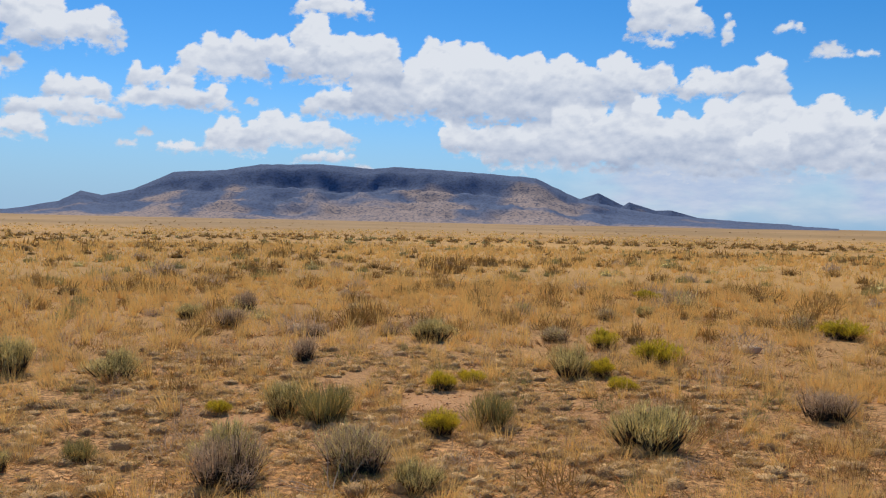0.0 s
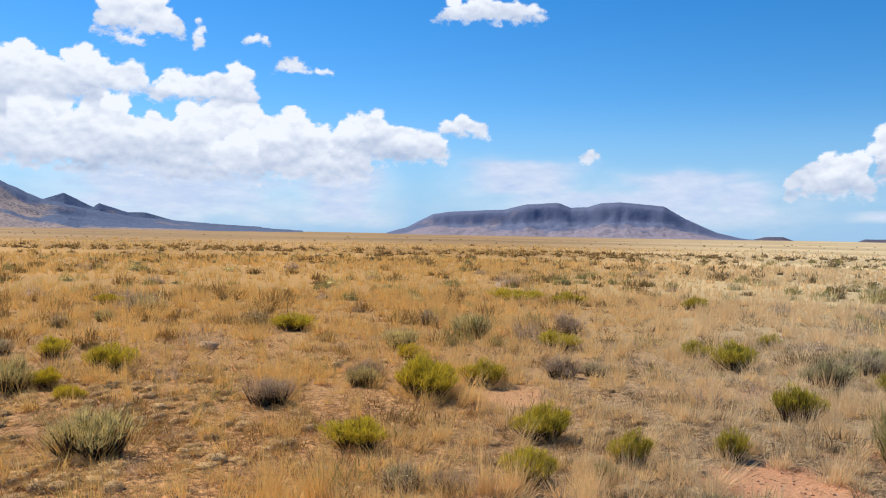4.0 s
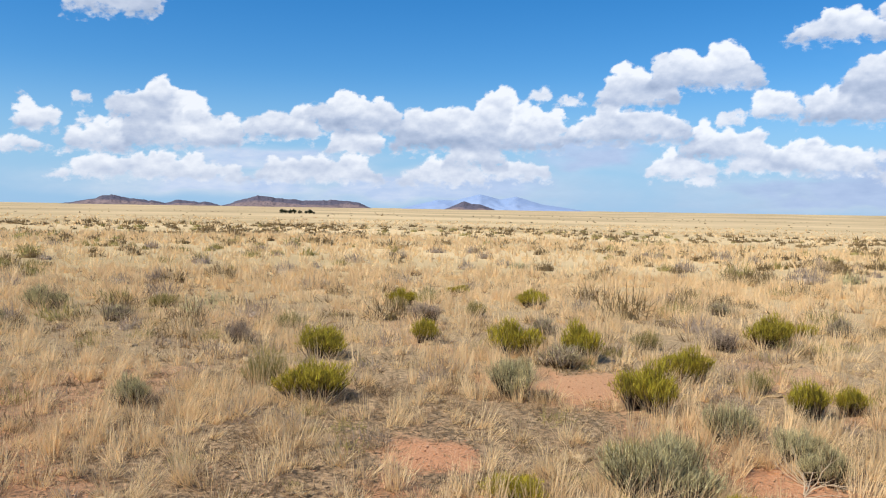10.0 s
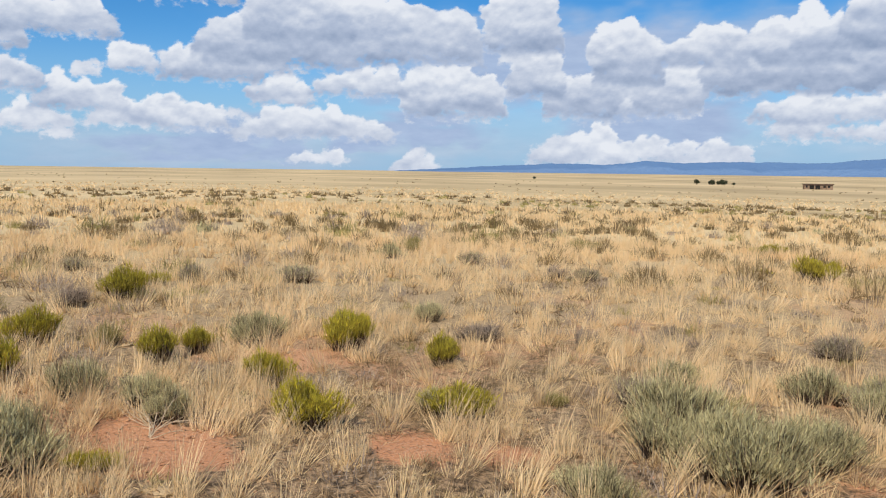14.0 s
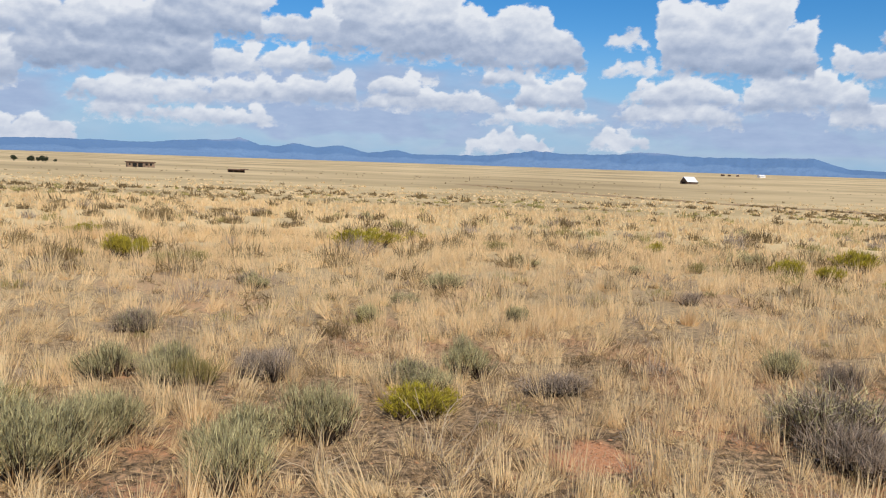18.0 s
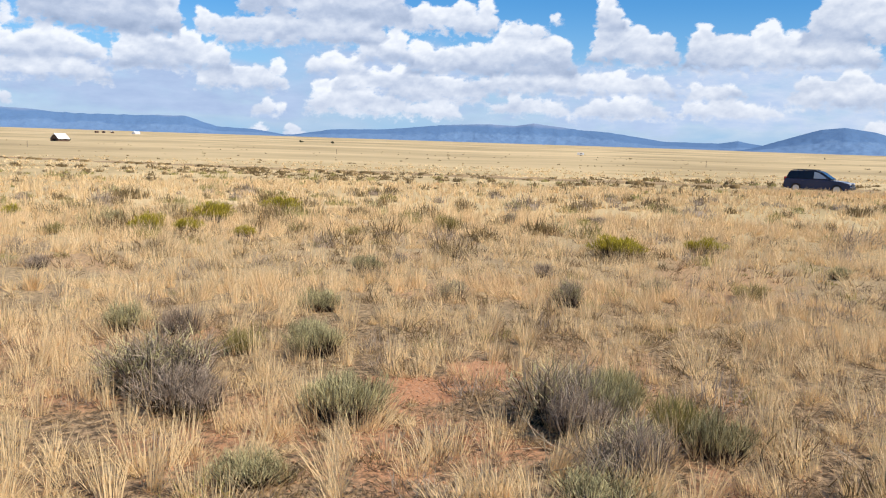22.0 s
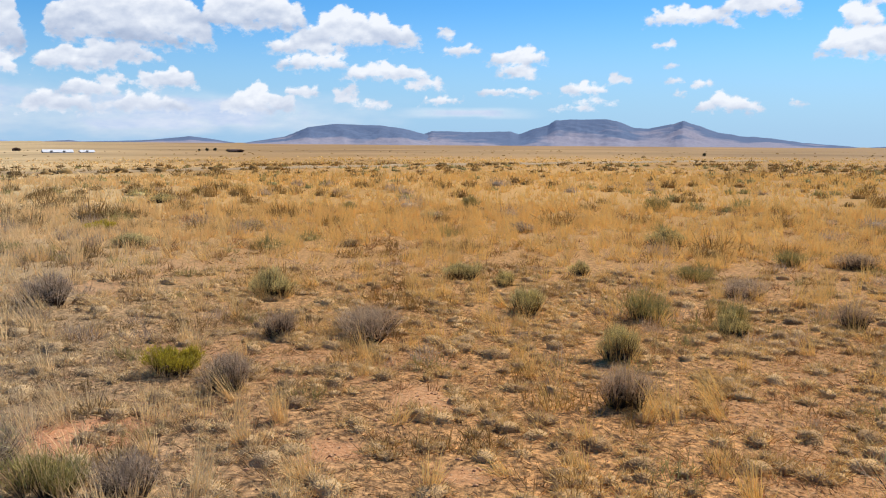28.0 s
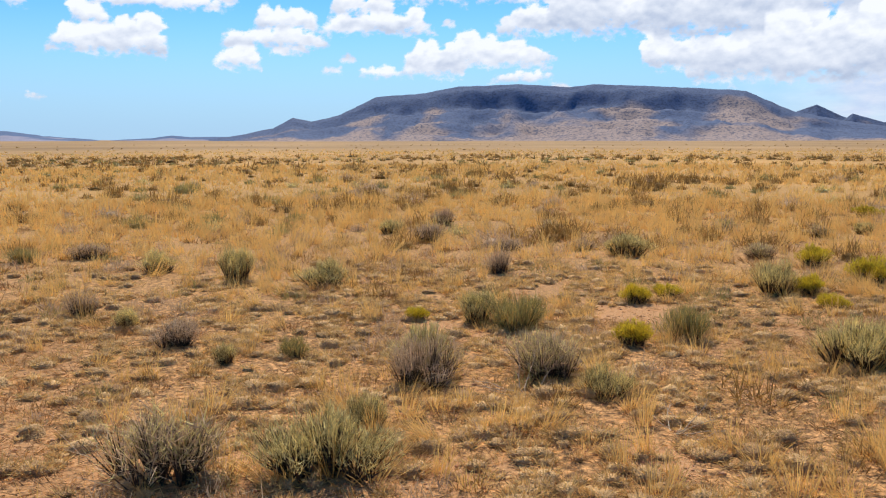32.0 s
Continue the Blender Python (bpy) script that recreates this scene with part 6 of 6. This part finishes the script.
# ---- bleached dead branches lying about ----
def dead_branch(x, y, span_m, tall, seed):
    """A tangle of pale forked limbs fanning up from one foot."""
    g = np.random.default_rng(seed)
    thing = new("dead_branch")
    thing.matrix_world = pose(x, y, float(ground_z(x, y)) - 0.01, 0, 0, seed * 50)
    tagged(thing, "bleached forked dead branch lying in the grass", "branch", "dead branches")
    for k in range(7):
        bm = bmesh.new()
        a, lift = g.uniform(-1.3, 1.3), g.uniform(0.25, 1.0)
        p = Vector((0, 0, 0.0))
        way = Vector((math.sin(a), 0.35 * math.cos(a), lift * tall / span_m)).normalized()
        r = 0.0042
        for s in range(5):
            q = p + way * span_m * 0.13
            m = Matrix.Translation((p + q) / 2) @ (q - p).to_track_quat("Z", "Y").to_matrix().to_4x4()
            rod(r, (q - p).length * 1.1, m, r * 0.8, 6, bm)
            if s in (1, 2, 3):
                side = (way + Vector(g.normal(size=3) * 0.6)).normalized()
                t = q + side * span_m * 0.12
                rod(r * 0.6, (t - q).length * 1.05, Matrix.Translation((q + t) / 2) @ (t - q).to_track_quat("Z", "Y").to_matrix().to_4x4(), r * 0.3, 5, bm)
            p, r = q, r * 0.8
            way = (way + Vector(g.normal(size=3) * 0.22)).normalized()
        part("limb", bm, M_STRAWSTEM, thing)


dead_branch(-0.28, -4.70, 0.76, 0.35, 1)
dead_branch(-0.23, -5.15, 0.70, 0.35, 2)
dead_branch(4.80, -3.42, 0.54, 0.25, 3)
dead_branch(0.37, -4.83, 0.42, 0.18, 4)
dead_branch(-4.60, -1.80, 0.51, 0.22, 5)
dead_branch(0.25, 4.56, 0.49, 0.13, 6)
dead_branch(-3.36, -2.89, 0.51, 0.17, 7)
dead_branch(-0.62, 5.08, 0.58, 0.18, 8)
dead_branch(11.60, 0.43, 0.67, 0.30, 9)
dead_branch(-3.68, -2.99, 0.49, 0.18, 10)
dead_branch(4.93, -3.55, 0.52, 0.22, 11)

# ---- grass, pebbles and far scrub ----
def scatter(d0, d1, per_m2, g):
    n = int(math.pi * (d1 * d1 - d0 * d0) * per_m2)
    d, a = np.sqrt(g.uniform(d0 * d0, d1 * d1, n)), g.uniform(0, math.tau, n)
    return d * np.sin(a), d * np.cos(a)


def openness(x, y):
    """1 on open ground, 0 in shrubs and on the bare patches."""
    free = np.ones(len(x))
    near = np.hypot(x, y) < 24
    for bx, by, r in TAKEN + BARE:
        if math.hypot(bx, by) < 24:
            q = np.hypot(x[near] - bx, y[near] - by) / r
            free[near] *= smooth(0.55, 1.05, q + 0.25 * (vnoise(x[near] * 9, y[near] * 9, 5) - 0.5))
    return free


def short_turf(x, y):
    """1 where low curly turf with soil between replaces the tall grass: the near ground to the north and west."""
    h, d = np.degrees(np.arctan2(x, y)) % 360, np.hypot(x, y)
    dh = np.abs((h - 325 + 180) % 360 - 180)
    return (1 - smooth(42, 72, dh)) * (1 - smooth(7, 15, d + 4 * (fbm(x * 0.35, y * 0.35, 8) - 0.47)))


def tufts(x, y, blades, height, spread, width, g, segments, lean=0.12):
    """Tufts of blades at the places x, y; height, spread and width are arrays, one per tuft."""
    n = len(x)
    i = np.repeat(np.arange(n), blades)
    m = len(i)
    a, r = g.uniform(0, math.tau, m), np.sqrt(g.uniform(0, 1, m))
    z = ground_z(x, y)
    base = np.stack([x[i] + spread[i] * 0.7 * r * np.cos(a), y[i] + spread[i] * 0.7 * r * np.sin(a), z[i] - 0.01], 1)
    out = spread[i] * (0.1 + 0.8 * r) + g.normal(size=m) * 0.02
    a = a + g.normal(size=m) * 0.7
    bent = g.normal(size=(n, 2)) * 0.16
    tip = base + np.stack([np.cos(a) * out + (lean * 0.5 + bent[i, 0]) * height[i], np.sin(a) * out + (lean + bent[i, 1]) * height[i], height[i] * g.uniform(0.25, 1.1, m) * np.sqrt(1 - 0.6 * r * r)], 1)
    return ribbons(base, tip, width[i] * g.uniform(0.7, 1.3, m), g, 0.10, segments)


def mounds(x, y, radius, height, g, sides=7):
    """Low lumpy hearts of plants, one at each place."""
    n = len(x)
    turned = g.uniform(0, math.tau, (n, 1, 1)) + np.arange(sides)[None, None, :] * math.tau / sides
    ring, rise = np.array([1.0, 0.92, 0.6])[None, :, None], np.array([-0.05, 0.55, 0.9])[None, :, None]
    r = radius[:, None, None] * ring * g.uniform(0.7, 1.2, (n, 3, sides))
    z = height[:, None, None] * rise * g.uniform(0.75, 1.2, (n, 3, sides))
    body = np.stack([x[:, None, None] + r * np.cos(turned), y[:, None, None] + r * np.sin(turned), ground_z(x, y)[:, None, None] + z], -1).reshape(n, -1, 3)
    top = np.stack([x, y, ground_z(x, y) + height], 1)[:, None, :]
    f = []
    for k in range(2):
        for s in range(sides):
            p, q = k * sides + s, k * sides + (s + 1) % sides
            f += [(p, q, q + sides), (p, q + sides, p + sides)]
    f += [(2 * sides + s, 2 * sides + (s + 1) % sides, 3 * sides) for s in range(sides)]
    size = 3 * sides + 1
    return np.concatenate([body, top], 1).reshape(-1, 3), (np.arange(n)[:, None, None] * size + np.array(f)[None]).reshape(-1, 3)


def patchy(x, y, scale=0.55, seed=2):
    return smooth(0.34, 0.62, fbm(x * scale, y * scale, seed))


def keep(x, y, chance, g):
    k = g.uniform(size=len(x)) < chance
    return x[k], y[k]


def grow(name, label, d0, d1, per_m2, blades, tall, wide, width, mat, segments, chance, lean=0.12):
    """One belt of grass round the viewer."""
    x, y = scatter(d0, d1, per_m2, g)
    x, y = keep(x, y, chance(x, y), g)
    w = np.hypot(x, y) * width[1] + width[0]
    v = tufts(x, y, blades, g.uniform(*tall, len(x)), g.uniform(*wide, len(x)), w, g, segments, lean)
    tagged(part(name, mesh_of(name, *v), mat), label, "grass", kind="stuff")


def tall_chance(x, y):
    clump = smooth(0.38, 0.54, fbm(x * 1.5, y * 1.5, 14))
    return openness(x, y) * (0.6 + 0.4 * patchy(x, y)) * (0.25 + 0.75 * clump) * (1 - 0.80 * short_turf(x, y))


def turf_chance(x, y):
    cushion = smooth(0.42, 0.52, fbm(x * 4.5, y * 4.5, 26))
    return openness(x, y) * (0.1 + 0.9 * cushion) * (0.4 + 0.9 * short_turf(x, y))


g = np.random.default_rng(3)
grow("dry_grass", "tall pale dry bunchgrass", 2.9, 5, 42, 62, (0.10, 0.34), (0.05, 0.11), (0.0032, 0), M_GRASS, 2, tall_chance, -0.07)
grow("dry_grass", "pale dry bunchgrass between the shrubs", 5, 10, 36, 56, (0.11, 0.38), (0.05, 0.12), (0.0015, 0.0004), M_GRASS, 1, tall_chance, -0.07)
grow("dry_grass", "tall pale dry bunchgrass farther out", 10, 24, 13, 30, (0.16, 0.44), (0.06, 0.15), (0, 0.00058), M_GRASS, 1, lambda x, y: tall_chance(x, y) * 1.5, 0.0)
grow("dry_grass", "sea of pale dry grass on the plain", 24, 60, 4.2, 10, (0.24, 0.50), (0.07, 0.18), (0, 0.0009), M_GRASS, 1, lambda x, y: 0.3 + 0.7 * patchy(x, y), 0.0)
grow("dry_grass", "distant dry grass on the plain", 60, 200, 0.28, 4, (0.25, 0.5), (0.25, 0.6), (0, 0.0016), M_GRASS, 1, lambda x, y: (0.3 + 0.7 * patchy(x, y, 0.1)) * (1 - 0.9 * smooth(85, 190, np.hypot(x, y))), 0.0)
grow("dry_grass", "tall leaning bunches of pale dry grass", 2.9, 9, 4.0, 70, (0.26, 0.46), (0.06, 0.13), (0.0026, 0), M_GRASS, 2, lambda x, y: openness(x, y) * patchy(x, y) * (1 - 0.85 * short_turf(x, y)), -0.16)
grow("dry_grass", "tall bunches of pale dry grass farther out", 9, 24, 2.4, 44, (0.28, 0.50), (0.07, 0.16), (0.0006, 0.0004), M_GRASS, 1, lambda x, y: openness(x, y) * (0.2 + 0.8 * patchy(x, y)) * (1 - 0.85 * short_turf(x, y)), -0.1)
grow("dry_grass", "short trodden dry grass", 0.0, 2.9, 70, 16, (0.06, 0.2), (0.05, 0.12), (0.006, 0), M_GRASS, 1, tall_chance)
grow("withered_forbs", "trodden grey-brown withered growth", 0.0, 2.9, 80, 12, (0.04, 0.12), (0.04, 0.11), (0.008, 0), M_FORB, 1, lambda x, y: 0.4 + 0.6 * patchy(x, y, 1.1, 16), 0.0)
grow("withered_forbs", "low grey-brown withered growth under the grass", 2.9, 9, 56, 24, (0.04, 0.15), (0.05, 0.12), (0.0048, 0), M_FORB, 1, lambda x, y: openness(x, y) * (0.25 + 0.75 * smooth(0.40, 0.56, fbm(x * 1.9, y * 1.9, 16))) * (1 - 0.65 * short_turf(x, y)), 0.0)
grow("withered_forbs", "low grey-brown withered growth farther out", 9, 24, 6, 18, (0.06, 0.2), (0.08, 0.18), (0, 0.001), M_FORB, 1, lambda x, y: openness(x, y) * (0.25 + 0.75 * patchy(x, y, 0.8, 16)), 0.0)
grow("short_grass", "low curly brown turf", 2.9, 8, 80, 22, (0.03, 0.09), (0.04, 0.09), (0.0048, 0), M_MAT, 1, lambda x, y: turf_chance(x, y), 0.0)
grow("short_grass", "low curly brown turf farther out", 8, 20, 16, 12, (0.04, 0.11), (0.08, 0.18), (0.010, 0), M_MAT, 1, turf_chance, 0.0)

# cushions of old grass: irregular low lumps, two or three grown together, bristling with short blades
x, y = scatter(2.9, 11, 21, g)
x, y = keep(x, y, openness(x, y) * (0.12 + 0.88 * short_turf(x, y)) * (0.3 + 0.7 * smooth(0.38, 0.5, fbm(x * 1.7, y * 1.7, 46))), g)
x, y = np.repeat(x, 3), np.repeat(y, 3)
x, y = x + g.normal(size=len(x)) * 0.075, y + g.normal(size=len(y)) * 0.075
across = 0.038 + 0.078 * g.uniform(0, 1, len(x)) ** 1.5
tall_c = across * g.uniform(0.35, 0.75, len(x))
i = np.repeat(np.arange(len(x)), 56)
m = len(i)
a, r = g.uniform(0, math.tau, m), np.sqrt(g.uniform(0, 1, m))
skin = np.stack([np.cos(a) * r * across[i], np.sin(a) * r * across[i], tall_c[i] * (0.12 + 0.88 * np.sqrt(1 - 0.98 * r * r))], 1)
foot = np.stack([x, y, ground_z(x, y) - 0.008], 1)[i]
away = np.stack([np.cos(a) * r, np.sin(a) * r, 0.35 + 0.65 * (1 - r)], 1) * g.uniform(0.015, 0.05, (m, 1))
blades = ribbons(foot + skin * 0.86, foot + skin + away + g.normal(size=(m, 3)) * 0.010, g.uniform(0.004, 0.008, m), g, 0, 1)
tagged(part("grass_thatch", mesh_of("grass_thatch", *mounds(x, y, across * 0.8, tall_c * 0.72, g, 7)), M_THATCH), "brown old thatch in the hearts of the cushions", "grass", kind="stuff")
tagged(part("grass_cushions", mesh_of("grass_cushions", *blades), M_MAT), "low curly cushions of old tan grass", "grass", kind="stuff")

# broken straw lying on the soil
x, y = scatter(2.9, 8, 480, g)
x, y = keep(x, y, 0.25 + 0.75 * openness(x, y), g)
n, a = len(x), g.uniform(0, math.tau, len(x))
reach = g.uniform(0.03, 0.11, n)
lie0 = np.stack([x, y, ground_z(x, y) + 0.004], 1)
x2, y2 = x + np.cos(a) * reach, y + np.sin(a) * reach
lie1 = np.stack([x2, y2, ground_z(x2, y2) + g.uniform(0.004, 0.035, n)], 1)
tagged(part("straw_litter", mesh_of("straw_litter", *ribbons(lie0, lie1, g.uniform(0.003, 0.007, n), g, 0, 1)), M_FORB), "broken straw and dead leaves on the soil", "litter", kind="stuff")

# pebbles on the soil
x, y = scatter(2.9, 6.5, 60, g)
bx, by = scatter(2.9, 9, 170, g)
bx, by = keep(bx, by, np.max([1 - smooth(0.5, 1.3, np.hypot(bx - cx, by - cy) / r) for cx, cy, r in BARE], axis=0), g)
x, y = np.append(x, bx), np.append(y, by)
n = len(x)
size = (0.004 + 0.014 * g.uniform(0, 1, n) ** 2.5)[:, None, None]
octa = np.array([[1, 0, 0], [0, 1, 0], [-1, 0, 0], [0, -1, 0], [0, 0, 0.6], [0, 0, -0.5]])
pv = octa[None] * size * g.uniform(0.6, 1.3, (n, 6, 1)) + np.stack([x, y, ground_z(x, y) + 0.003], 1)[:, None, :]
pf = (np.arange(n)[:, None, None] * 6 + np.array([[0, 1, 4], [1, 2, 4], [2, 3, 4], [3, 0, 4], [1, 0, 5], [2, 1, 5], [3, 2, 5], [0, 3, 5]])[None]).reshape(-1, 3)
tagged(part("pebbles", mesh_of("pebbles", pv.reshape(-1, 3), pf), M_PEBBLE), "small tan pebbles on bare soil", "pebbles", kind="stuff")

# scrub too far to count
def scrub(name, label, d0, d1, per_m2, mat, seed, blades, small=0.25, big=0.6, thick=(0.05, 0.0006)):
    g = np.random.default_rng(seed)
    x, y = scatter(d0, d1, per_m2, g)
    x, y = keep(x, y, (0.2 + 0.8 * patchy(x, y, 0.06 if d0 > 6 else 0.5, seed)) * (openness(x, y) if d0 < 20 else 1), g)
    size = g.uniform(small, big, len(x)) * (1 + 0.5 * (g.uniform(size=len(x)) > 0.9))
    i = np.repeat(np.arange(len(x)), blades)
    m = len(i)
    a, r = g.uniform(0, math.tau, m), np.sqrt(g.uniform(0, 1, m))
    lump = 1 + 0.25 * np.sin(a * 3 + i) + 0.15 * np.sin(a * 7 + 2 * i)
    dome = np.stack([np.cos(a) * r * 0.55 * lump, np.sin(a) * r * 0.55 * lump, 0.44 * np.sqrt(1 - 0.9 * r * r) * g.uniform(0.45, 1.05, m) * (1 + 0.3 * np.sin(a * 4 + i))], 1) * size[i][:, None]
    foot = np.stack([x, y, ground_z(x, y) - 0.02], 1)[i]
    start = dome * [0.82, 0.82, 0.45] + g.normal(size=(m, 3)) * size[i][:, None] * 0.05
    v = ribbons(foot + start, foot + dome * [1.0, 1.0, 1.08] + g.normal(size=(m, 3)) * size[i][:, None] * 0.07, size[i] * thick[0] + np.hypot(x, y)[i] * thick[1], g, 0, 1)
    solid = np.hypot(x, y) > 19
    if d1 > 20:
        bulk = np.where(solid, 0.34, 0.22) * size
        v = joined([mounds(x, y, bulk, bulk * 0.5, g, 6 if d0 < 30 else 5), v])
    tagged(part(name, mesh_of(name, *v), mat), label, "scrub", kind="stuff")


scrub("dead_forbs", "small dark withered plants between the tufts", 3, 14, 3.2, M_SCRUB, 57, 90, 0.14, 0.36, (0.014, 0.0003))
scrub("grey_forbs", "small grey twiggy plants between the tufts", 3, 14, 1.9, M_TWIG, 58, 90, 0.16, 0.40, (0.014, 0.0003))
scrub("olive_forbs", "small olive plants between the tufts", 3, 14, 0.9, M_SNAKE, 59, 90, 0.14, 0.36, (0.014, 0.0003))
scrub("grey_scrub", "scattered grey-brown scrub across the plain", 12, 40, 0.10, M_TWIG, 51, 190, 0.35, 0.8, (0.009, 0.00045))
scrub("dark_scrub", "scattered dark brown scrub across the plain", 12, 40, 0.33, M_SCRUB, 55, 190, 0.35, 0.8, (0.009, 0.00045))
scrub("sage_scrub", "scattered grey-green scrub across the plain", 12, 40, 0.03, M_SAGE, 52, 190, 0.35, 0.75, (0.009, 0.00045))
scrub("olive_scrub", "scattered olive scrub across the plain", 12, 40, 0.08, M_SNAKE, 53, 190, 0.35, 0.75, (0.009, 0.00045))
scrub("olive_scrub", "olive scrub farther across the plain", 40, 95, 0.05, M_SNAKE, 61, 26, 0.4, 0.95, (0.03, 0.0007))
scrub("dark_scrub", "dark brown scrub farther across the plain", 40, 105, 0.19, M_SCRUB, 65, 26, 0.4, 1.0, (0.03, 0.0007))
scrub("far_scrub", "dark scrub dotting the far plain", 105, 500, 0.0022, M_SCRUB, 54, 10, 0.4, 0.9, (0.08, 0.0007))

# rank grass by the track hides the car's wheels
x, y = scatter(58.5, 64.5, 9, g)
by_car = np.abs(np.degrees(np.arctan2(x, y)) % 360 - 249.5) < 4.5
x, y = x[by_car], y[by_car]
rank = tufts(x, y, 14, g.uniform(0.35, 0.62, len(x)), g.uniform(0.1, 0.25, len(x)), 0.05 + 0 * x, g, 1)
tagged(part("dry_grass", mesh_of("dry_grass", *rank), M_GRASS), "rank pale grass beside the dirt track", "grass", kind="stuff")

# brush along the banks of the track
g = np.random.default_rng(77)
s = g.uniform(0, len(track) - 1.001, 330)
k, u = s.astype(int), s % 1
line = np.array(track, float)
x = line[k, 0] + (line[k + 1, 0] - line[k, 0]) * u + g.normal(size=330) * 1.1 + 1.6
y = line[k, 1] + (line[k + 1, 1] - line[k, 1]) * u + g.normal(size=330) * 1.1
thick_part = (fbm(x * 0.09, y * 0.09, 15) > 0.42) & (np.abs(np.degrees(np.arctan2(x, y)) % 360 - 249.45) > 2.6)
x, y = x[thick_part], y[thick_part]
bulk = g.uniform(0.25, 0.6, len(x))
brush = joined([mounds(x, y, bulk, bulk * 0.6, g, 6), tufts(x, y, 12, bulk * 0.8, bulk * 0.9, 0.05 + 0 * x, g, 1, 0.0)])
tagged(part("dark_scrub", mesh_of("dark_scrub", *brush), M_SCRUB), "dark brush along the banks of the dirt track", "scrub", kind="stuff")
